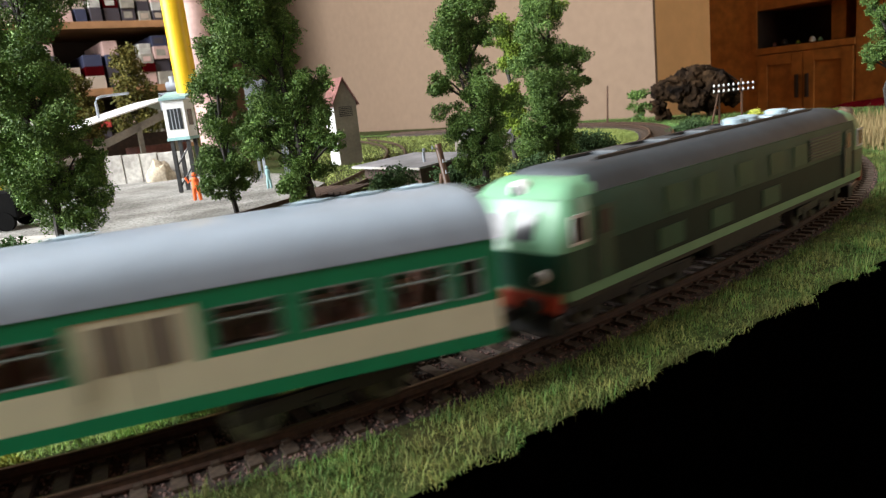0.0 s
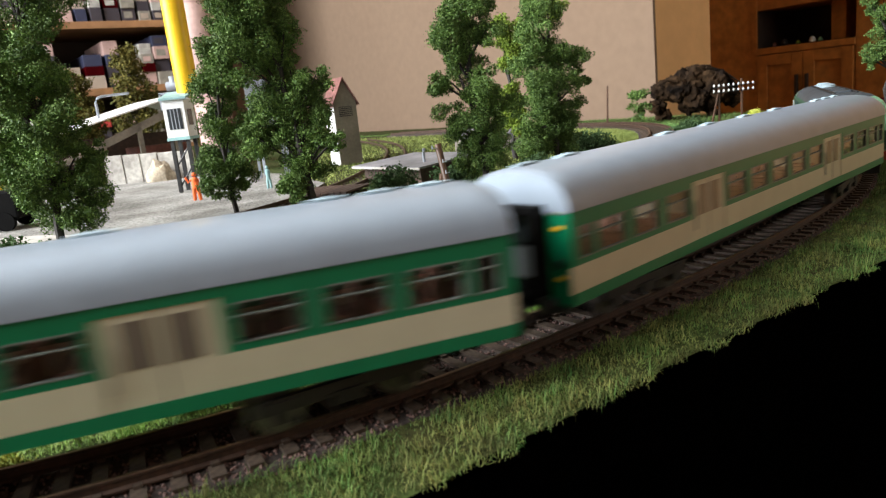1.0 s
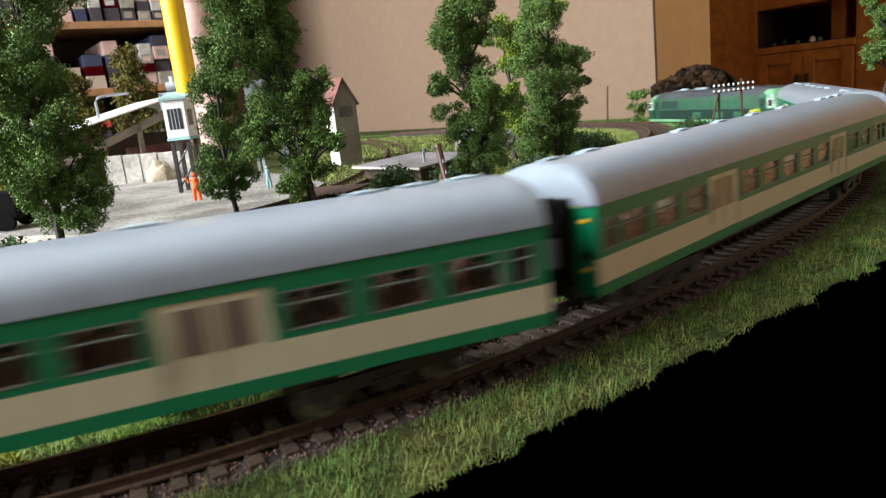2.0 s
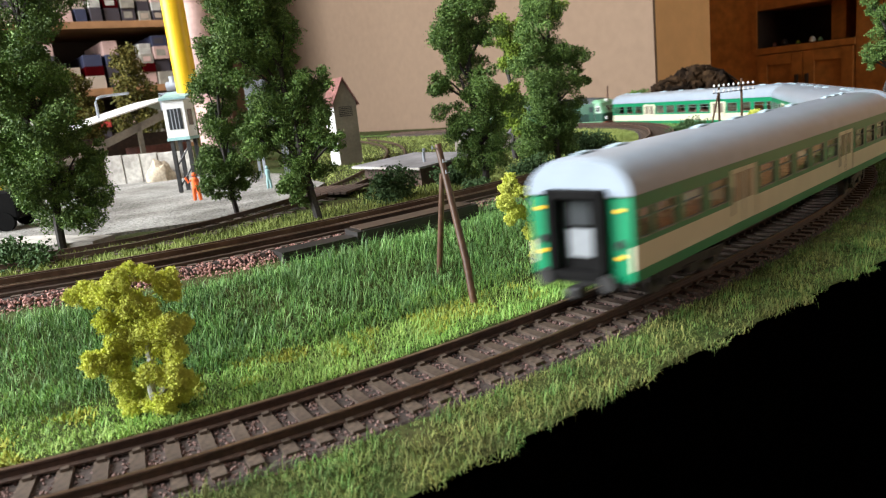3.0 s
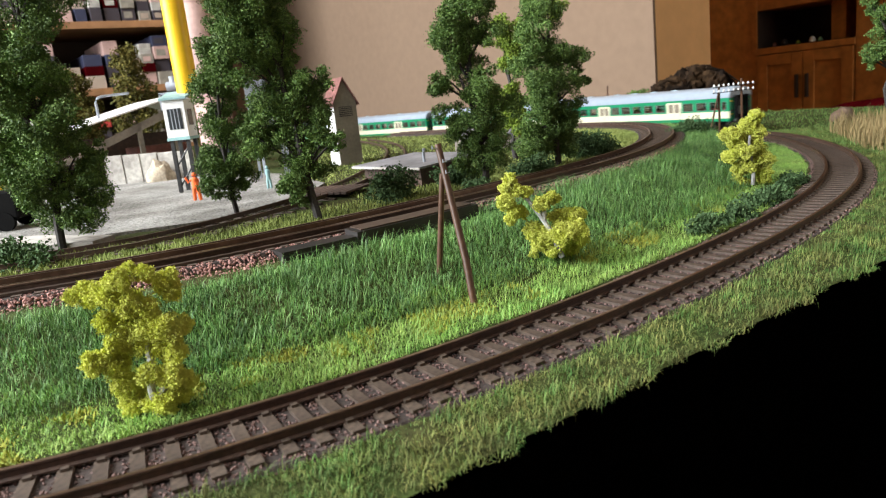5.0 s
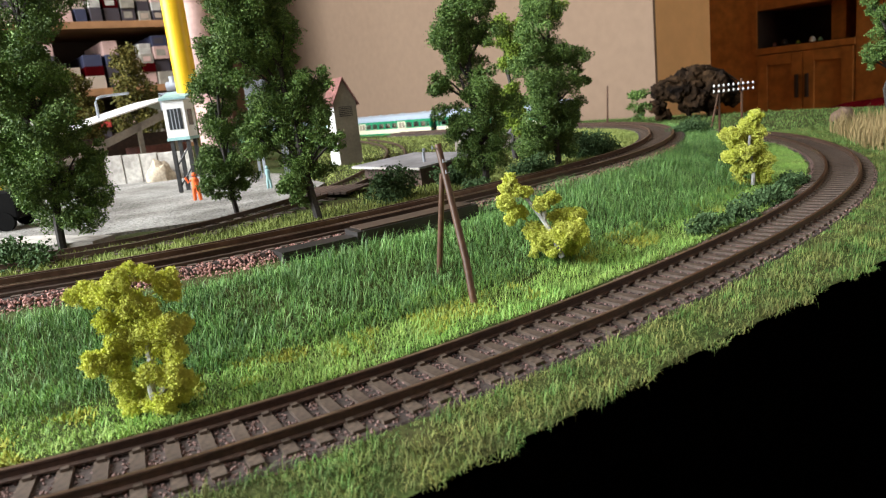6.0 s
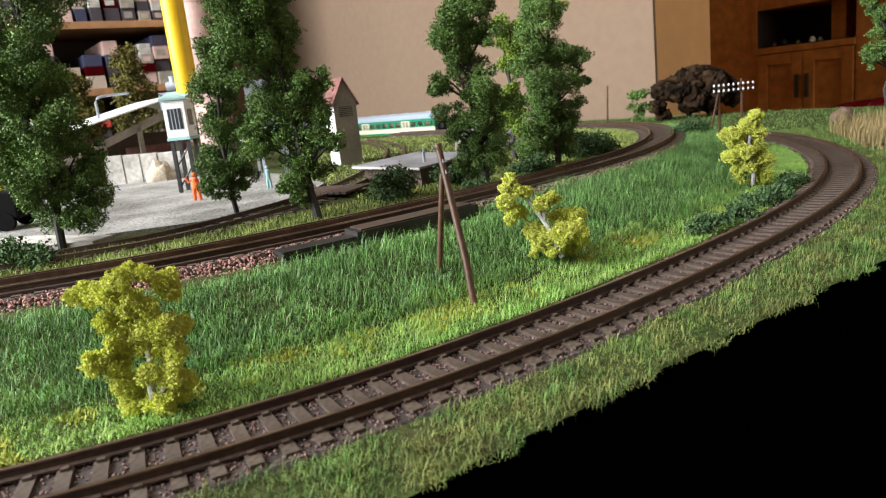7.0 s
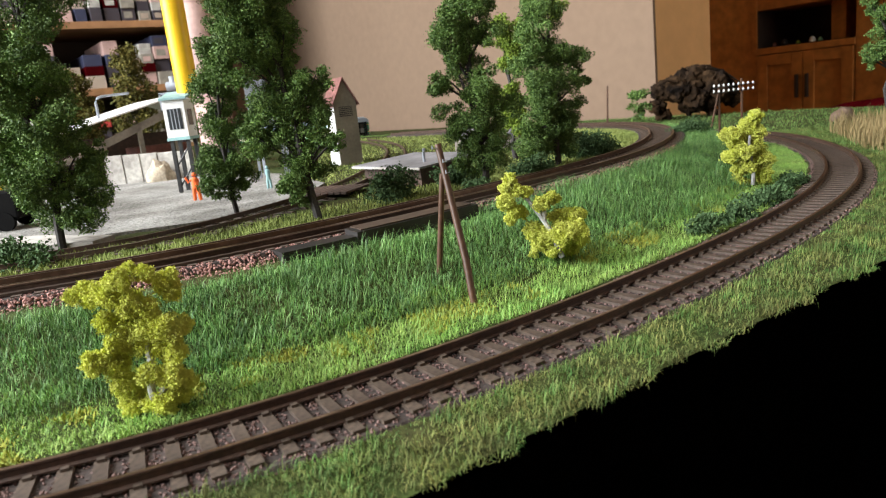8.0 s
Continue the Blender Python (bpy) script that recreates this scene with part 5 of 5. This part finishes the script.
def coach():
    t = thing("passenger_coach", "green and cream passenger coach with a grey roof", "railway coach", group="coaches of the train")
    bm = bmesh.new()
    side_boxes(bm, -HL, HL, Z_SKIRT, Z_CREAM)
    side_boxes(bm, -HL, HL, Z_TOP + 0.0015, Z_GUT)
    spans, x = [], -HL
    cuts = sorted([(c - w / 2, c + w / 2) for c, w in WINS] + [(d - 0.0105, d + 0.0105) for d in DOORS])
    for a, b in cuts:
        spans.append((x, a))
        x = b
    spans.append((x, HL))
    for a, b in spans:
        side_boxes(bm, a, b, Z_WIN, Z_TOP)
    x = -HL
    for d in (*DOORS, None):
        e = d - 0.0105 if d is not None else HL
        side_boxes(bm, x, e, Z_BELT, Z_WIN)
        side_boxes(bm, x, e, Z_TOP, Z_TOP + 0.0015)
        x = e + 0.021
    for sx in (-1, 1):
        x0, x1 = sorted((sx * HL, sx * (HL - 0.001)))
        for s in (-1, 1):
            y0, y1 = sorted((s * 0.0062, s * (HW - 0.0009)))
            box(bm, x0, y0, Z_SKIRT, x1, y1, Z_GUT - 0.0006)
    part("body_green", bm, "paint_green", t, "green painted body panels")
    x = -HL
    for d in (*DOORS, None):
        e = d - 0.0105 if d is not None else HL
        for sd in (-1, 1):
            y0, y1 = sorted((sd * HW, sd * (HW - 0.0009)))
            part("cream_panel", boxes((x, y0, Z_CREAM, e, y1, Z_BELT)), "paint_cream", t, "cream painted lower panel")
        x = e + 0.021
    bm = bmesh.new()
    prof = roof_profile(HW + 0.0003, Z_GUT, Z_ROOF)
    xs = [(-HL - 0.0004, 0.88, -0.0012), (-HL + 0.0012, 0.97, -0.0003), (-HL + 0.004, 1, 0), (HL - 0.004, 1, 0), (HL - 0.0012, 0.97, -0.0003), (HL + 0.0004, 0.88, -0.0012)]
    rings = []
    for x, k, dz in xs:
        rings.append([bm.verts.new((x, y, Z_GUT + (z - Z_GUT) * k)) for y, z in prof])
    for a, b in zip(rings, rings[1:]):
        for i in range(len(prof) - 1):
            bm.faces.new((a[i], b[i], b[i + 1], a[i + 1]))
    bm.faces.new(rings[0])
    bm.faces.new(rings[-1][::-1])
    bmesh.ops.recalc_face_normals(bm, faces=bm.faces[:])
    part("roof", bm, "roof", t, "smooth grey rounded roof", smooth=True)
    for i, x in enumerate((-0.118, -0.100, -0.045, -0.015, 0.015, 0.045, 0.092, 0.104, 0.116)):
        bm = bmesh.new()
        tube(bm, [(x, 0.003, Z_ROOF - 0.0008), (x, 0.003, Z_ROOF + 0.0003), (x, 0.003, Z_ROOF + 0.0008)], [0.0012, 0.0014, 0.0010], 10)
        box(bm, x - 0.004, 0.0018, Z_ROOF - 0.0008, x + 0.004, 0.0042, Z_ROOF + 0.0005)
        part("roof_vent", bm, "loco_detail", t, smooth=True)
    for x in DOORS:
        for s in (-1, 1):
            y0, y1 = sorted((s * (HW - 0.0002), s * (HW - 0.001)))
            bm = boxes((x - 0.0104, y0, Z_CREAM, x + 0.0104, y1, Z_TOP + 0.0015))
            door = part("door", bm, "paint_cream", t, "cream double door")
            for a in (-0.0072, 0.0012):
                part("door_pane", boxes((x + a, s * (HW - 0.0002) - 0.0001, Z_WIN - 0.001, x + a + 0.006, s * (HW - 0.0002) + 0.0001, Z_TOP)), "door_glass", door)
            part("door_seam", boxes((x - 0.0002, s * (HW - 0.0002) - 0.00008, Z_CREAM + 0.0004, x + 0.0002, s * (HW - 0.0002) + 0.00008, Z_TOP + 0.001)), "tan", door)
            part("handrail", boxes((x - 0.0098, s * (HW + 0.0004) - 0.0001, 0.0165, x - 0.0095, s * (HW + 0.0004) + 0.0002, 0.0255)), "frame", door)
    for c, w in WINS:
        for s in (-1, 1):
            y = s * (HW - 0.0001)
            a, b = c - w / 2, c + w / 2
            f, yo, yi = 0.00034, s * (HW + 0.00012), s * (HW - 0.0009)
            y0, y1 = sorted((yo, yi))
            bm = boxes((a, y0, Z_WIN, a + f, y1, Z_TOP), (b - f, y0, Z_WIN, b, y1, Z_TOP), (a + f, y0, Z_WIN, b - f, y1, Z_WIN + f), (a + f, y0, Z_TOP - f, b - f, y1, Z_TOP))
            zm = Z_WIN + (Z_TOP - Z_WIN) * 0.64
            box(bm, a + f, y0, zm, b - f, y1, zm + f)
            win = part("window", bm, "frame", t)
            part("window_pane", boxes((a + f, s * (HW - 0.0005) - 0.0001, Z_WIN + f, b - f, s * (HW - 0.0005) + 0.0001, Z_TOP - f)), "glass", win).visible_shadow = False
    part("floor_pan", boxes((-HL + 0.002, -HW + 0.0012, Z_SKIRT + 0.0006, HL - 0.002, HW - 0.0012, Z_SKIRT + 0.0030)), "dark", t)
    bm = bmesh.new()
    for i in range(25):
        x = -0.118 + i * 0.0098
        if min(abs(x - d) for d in DOORS) < 0.013:
            continue
        for s in (-1, 1):
            y0, y1 = sorted((s * 0.0035, s * 0.0142))
            box(bm, x - 0.0012, y0, Z_SKIRT + 0.003, x + 0.0012, y1, 0.0222)
            box(bm, x - 0.004, y0, Z_SKIRT + 0.003, x - 0.0012, y1, 0.0165)
    part("seats", bm, "inside", t, "dark red seats")
    for d in DOORS:
        for e in (-0.0118, 0.0118):
            part("partition", boxes((d + e - 0.00025, -0.0145, 0.0132, d + e + 0.00025, 0.0145, 0.0325)), "paint_cream", t)
    for row in ((-0.052, -0.012, 0.0082, -0.034, 0.012, 0.0104), (-0.012, -0.012, 0.0070, -0.003, 0.012, 0.0104), (0.030, -0.012, 0.0084, 0.044, 0.012, 0.0104)):
        part("equipment_box", boxes(row, bevel=0.0005), "dark", t)
    part("centre_sill", boxes((-HL + 0.004, -0.002, 0.0094, HL - 0.004, 0.002, 0.0107)), "dark", t)
    for s in (-1, 1):
        x0 = s * HL
        a, b = sorted((x0 - s * 0.0006, x0 + s * 0.0034))
        bm = boxes((a, -0.0092, 0.0125, b, -0.0064, 0.0350), (a, 0.0064, 0.0125, b, 0.0092, 0.0350), (a, -0.0064, 0.0325, b, 0.0064, 0.0350), (a, -0.0092, 0.0098, b, 0.0092, 0.0125), bevel=0.0005)
        part("gangway", bm, "rubber", t, "black rubber gangway frame")
        a, b = sorted((x0 - s * 0.0012, x0 - s * 0.0004))
        e = part("end_door", boxes((a, -0.0064, 0.0125, b, 0.0064, 0.0325)), "rubber", t)
        a, b = sorted((x0 - s * 0.0004, x0 - s * 0.0001))
        part("door_pane", boxes((a, -0.0034, 0.0250, b, 0.0034, 0.0316)), "pane", e)
        part("lower_panel", boxes((a, -0.0038, 0.0160, b, 0.0038, 0.0240)), "end_panel", e, "pale grey lower panel")
        a, b = sorted((x0 - s * 0.0008, x0 + s * 0.0007))
        part("buffer_beam", boxes((a, -HW + 0.001, 0.0085, b, HW - 0.001, 0.0102)), "dark", t)
        for y in (-0.0100, 0.0100):
            bm = bmesh.new()
            tube(bm, [(x0, y, 0.0104), (x0 + s * 0.0034, y, 0.0104), (x0 + s * 0.0034, y, 0.0104), (x0 + s * 0.0042, y, 0.0104)], [0.0012, 0.0012, 0.0026, 0.0024], 14)
            part("buffer", bm, "dark", t, smooth=True)
            for z in (0.0290, 0.0165):
                a, b = sorted((x0, x0 + s * 0.0004))
                part("end_marking", boxes((a, y * 1.27 - 0.0013, z, b, y * 1.27 + 0.0013, z + 0.0009)), "yellow", t, "small yellow marking")
            bm = bmesh.new()
            tube(bm, [(x0, y * 1.27, 0.0205), (x0 + s * 0.0008, y * 1.27, 0.0205)], 0.0012, 10)
            part("tail_lamp", bm, "dark", t, smooth=True)
        bm = boxes((min(x0, x0 + s * 0.006), -0.002, 0.0055, max(x0, x0 + s * 0.006), 0.002, 0.0085), bevel=0.0004)
        part("coupling", bm, "dark", t)
    for s in (-1, 1):
        bogie(t, s * BOGIE, (-0.0144, 0.0144), 0.0195)
    return t


LHL, LHW, LBOG = 0.1055, 0.0166, 0.066


def loft(sections):
    """Sections: lists of points of the same count, joined and capped."""
    bm = bmesh.new()
    rings = [[bm.verts.new(p) for p in s] for s in sections]
    n = len(rings[0])
    for a, b in zip(rings, rings[1:]):
        for i in range(n):
            bm.faces.new((a[i], a[(i + 1) % n], b[(i + 1) % n], b[i]))
    bm.faces.new(rings[0][::-1])
    bm.faces.new(rings[-1])
    bmesh.ops.recalc_face_normals(bm, faces=bm.faces[:])
    return bm


def rounded(hl, hw, z, r=0.004):
    pts = []
    for sx, sy, a0 in ((1, 1, 0), (-1, 1, 90), (-1, -1, 180), (1, -1, 270)):
        for k in range(4):
            a = radians(a0 + 30 * k)
            pts.append((sx * (hl - r) + math.cos(a) * r, sy * (hw - r) + math.sin(a) * r, z))
    return pts


def cab_end(bm, s, cut):
    """Keeps the end of a body beyond the cut."""
    bmesh.ops.bisect_plane(bm, geom=bm.verts[:] + bm.edges[:] + bm.faces[:], plane_co=(s * cut, 0, 0), plane_no=(-s, 0, 0), clear_outer=True)
    return bm


def loco():
    t = thing("diesel_locomotive", "two-tone green diesel locomotive with a grey roof", "locomotive")
    part("lower_stripe", loft([rounded(LHL - 0.001, LHW, 0.0112), rounded(LHL - 0.0004, LHW, 0.0138)]), "loco_light", t, "pale green sole stripe")
    # both body bands carry the shade of the sides in their paint
    part("lower_body", loft([rounded(LHL - 0.0003, LHW, 0.01385), rounded(LHL, LHW, 0.0235)]), "loco_low", t, "slate green lower body with side shade in its colour")
    part("upper_body", loft([rounded(LHL - 0.0002, LHW - 0.0001, 0.02355), rounded(LHL - 0.0012, LHW - 0.0001, 0.0265), rounded(LHL - 0.0045, LHW - 0.0003, 0.0335), rounded(LHL - 0.0050, LHW - 0.0010, 0.0358)]), "loco_mid", t, "grey-green upper body with side shade in its colour", smooth=True)
    for s in (-1, 1):
        part("cab_lower", cab_end(loft([rounded(LHL - 0.00015, LHW + 0.00015, 0.01388), rounded(LHL + 0.00015, LHW + 0.00015, 0.02348)]), s, 0.0925), "loco_dark", t, "dark green cab front")
        part("cab_upper", cab_end(loft([rounded(LHL, LHW + 0.0001, 0.02352), rounded(LHL - 0.0010, LHW + 0.0001, 0.0265), rounded(LHL - 0.0043, LHW - 0.0001, 0.0335), rounded(LHL - 0.0048, LHW - 0.0008, 0.03578)]), s, 0.0925), "loco_light", t, "pale mint green cab", smooth=True)
    part("cab_roof", loft([rounded(LHL - 0.0044, LHW - 0.0012, 0.03585), rounded(LHL - 0.0065, LHW - 0.0022, 0.0382), rounded(LHL - 0.0105, LHW - 0.0048, 0.0402)]), "loco_light", t, "pale green cab brow", smooth=True)
    part("roof", loft([rounded(LHL - 0.014, LHW - 0.0009, 0.0360), rounded(LHL - 0.0145, LHW - 0.0024, 0.0388), rounded(LHL - 0.016, LHW - 0.0058, 0.0412), rounded(LHL - 0.018, LHW - 0.0092, 0.0421)]), "loco_roof", t, "dark grey roof", smooth=True)
    for x0, x1, y, z in ((-0.075, 0.075, -0.0062, 0.0419), (-0.075, 0.075, 0.0048, 0.0419)):
        part("roof_walkway", boxes((x0, y, z, x1, y + 0.0014, z + 0.0011), bevel=0.0002), "dark", t)
    for x, w in ((-0.055, 0.012), (-0.028, 0.010), (0.0, 0.016), (0.030, 0.010), (0.046, 0.008), (0.068, 0.012)):
        part("roof_hatch", boxes((x - w / 2, -0.0042, 0.0418, x + w / 2, 0.0042, 0.0432), bevel=0.0004), "loco_detail" if x > 0.02 else "loco_roof", t)
    for x in (0.02, 0.030, 0.056):
        bm = bmesh.new()
        tube(bm, [(x, 0, 0.0425), (x, 0, 0.0442), (x, 0, 0.0448)], [0.0042, 0.0042, 0.003], 18)
        part("roof_fan", bm, "loco_detail", t, smooth=True)
    for s in (-1, 1):
        y = s * (LHW + 0.0001)

        def plate(name, x0, x1, z0, z1, material, out=0.0002, parent=t):
            a, b = sorted((y, y + s * out))
            return part(name, boxes((x0, a, z0, x1, b, z1)), material, parent)
        for x in (-0.058, -0.040, -0.014, 0.010, 0.030):
            plate("side_window", x, x + 0.0125, 0.0250, 0.0325, "loco_glass", 0.00012)
        g = plate("grille", 0.044, 0.076, 0.0250, 0.0335, "loco_roof", 0.00012)
        for k in range(7):
            plate("slat", 0.0445, 0.0755, 0.0254 + k * 0.00115, 0.0260 + k * 0.00115, "loco_dark", 0.0005, g)
        for x in (-0.062, -0.032, 0.004):
            plate("hatch", x, x + 0.0135, 0.0152, 0.0212, "loco_glass", 0.0003)
        for x in (-0.092, 0.080):
            d = plate("cab_door", x + 0.001, x + 0.0085, 0.0140, 0.0328, "loco_dark", 0.00025)
            plate("door_pane", x + 0.0028, x + 0.0068, 0.0256, 0.0315, "pane", 0.0004, d)
            plate("handrail", x - 0.0006, x - 0.0002, 0.0140, 0.0270, "frame", 0.0008)
        for x0 in (-0.1015, 0.0945):
            f = plate("cab_window", x0 + 0.0004, x0 + 0.0068, 0.0248, 0.0322, "white", 0.0003)
            plate("pane", x0 + 0.0011, x0 + 0.0061, 0.0256, 0.0314, "pane", 0.00045, f)
    for s in (-1, 1):
        for y in (-0.0080, 0.0012):
            m = Matrix.Translation((s * (LHL - 0.0006), 0, 0.0252)) @ Matrix.Rotation(s * radians(-25), 4, "Y")
            bm = bmesh.new()
            box(bm, -0.0006, y - 0.0006, 0.0, 0.0006, y + 0.0074, 0.0084, m=m)
            f = part("windscreen", bm, "loco_light", t, "pale green windscreen frame")
            bm = bmesh.new()
            a, b = sorted((0.0004 * s, 0.0009 * s))
            box(bm, a, y + 0.0002, 0.0008, b, y + 0.0066, 0.0076, m=m)
            part("pane", bm, "pane", f)
        x0 = s * LHL
        for y, z, r in ((-0.0112, 0.0178, 0.0017), (0.0112, 0.0178, 0.0017), (0.0, 0.0378, 0.0026)):
            xx = x0 if z < 0.03 else s * (LHL - 0.0072)
            bm = bmesh.new()
            tube(bm, [(xx - s * 0.001, y, z), (xx + s * 0.0018, y, z)], r, 18)
            h = part("headlight", bm, "white", t, "round white-rimmed headlight", smooth=True)
            bm = bmesh.new()
            tube(bm, [(xx + s * 0.0018, y, z), (xx + s * 0.0022, y, z)], r * 0.6, 14)
            part("lens", bm, "pane", h, smooth=True)
        a, b = sorted((x0 - s * 0.0012, x0 + s * 0.0008))
        part("buffer_beam", boxes((a, -LHW + 0.0012, 0.0088, b, LHW - 0.0012, 0.0132), bevel=0.0003), "red", t, "orange-red buffer beam")
        for y in (-0.0100, 0.0100):
            bm = bmesh.new()
            tube(bm, [(x0, y, 0.0108), (x0 + s * 0.0038, y, 0.0108), (x0 + s * 0.0038, y, 0.0108), (x0 + s * 0.0046, y, 0.0108)], [0.0013, 0.0013, 0.0027, 0.0025], 14)
            part("buffer", bm, "dark", t, smooth=True)
        bm = boxes((min(x0, x0 + s * 0.006), -0.002, 0.0055, max(x0, x0 + s * 0.006), 0.002, 0.0085), bevel=0.0004)
        part("coupling", bm, "dark", t)
        a, b = sorted((x0 - s * 0.006, x0 - s * 0.001))
        part("snow_plough", boxes((a, -0.0125, 0.0018, b, 0.0125, 0.0070), bevel=0.0005), "dark", t)
    part("fuel_tank", boxes((-0.026, -0.0140, 0.0038, 0.026, 0.0140, 0.0112), bevel=0.001), "dark", t)
    part("underframe", boxes((-LHL + 0.004, -0.0145, 0.0090, LHL - 0.004, 0.0145, 0.0112)), "dark", t)
    for s in (-1, 1):
        bogie(t, s * LBOG, (-0.020, 0.0, 0.020), 0.027)
    return t


first_coach = coach()
engine = loco()
PITCH = 0.2670
coaches = [first_coach, copy_thing(first_coach, Matrix()), copy_thing(first_coach, Matrix())]


def tail(t):
    """Arc length of the train's rear end at t seconds."""
    return float(np.interp(t, TAIL_T, TAIL_S))


TAIL_T = (0.0, 0.8, 1.5, 2.8, 3.5, 4.0, 4.5, 5.2, 6.6, 7.2, 8.0)
TAIL_S = (-0.689, -0.473, -0.280, 0.080, 0.287, 0.450, 0.613, 0.805, 1.160, 1.318, 1.479)


def riding(s, reach):
    """The pose of a vehicle centred at arc length s, on bogies reach before and behind it, and the turn of both."""
    (a, ha), (b, hb) = on(s - reach), on(s + reach)
    h = math.atan2(b.y - a.y, b.x - a.x)
    return Matrix.Translation(((a.x + b.x) / 2, (a.y + b.y) / 2, 0)) @ Matrix.Rotation(h, 4, "Z"), ha - h, hb - h


def motions():
    times = [k * 0.2 for k in range(41)]
    cars = [(coaches[k], (2 - k) * PITCH + HL + 0.004, BOGIE) for k in range(3)] + [(engine, 3 * PITCH + LHL + 0.005, LBOG)]
    for car, ahead, reach in cars:
        rides = [riding(tail(t) + ahead, reach) for t in times]
        walk(car, [(t, r[0]) for t, r in zip(times, rides)])
        trucks = sorted((c for c in car.children if c.name.startswith("bogie")), key=lambda c: c.location.x)
        for i, b in enumerate(trucks):
            x = b.location.x
            walk(b, [(t, Matrix.Translation((x, 0, 0)) @ Matrix.Rotation(r[1 + i], 4, "Z")) for t, r in zip(times, rides)])


motions()
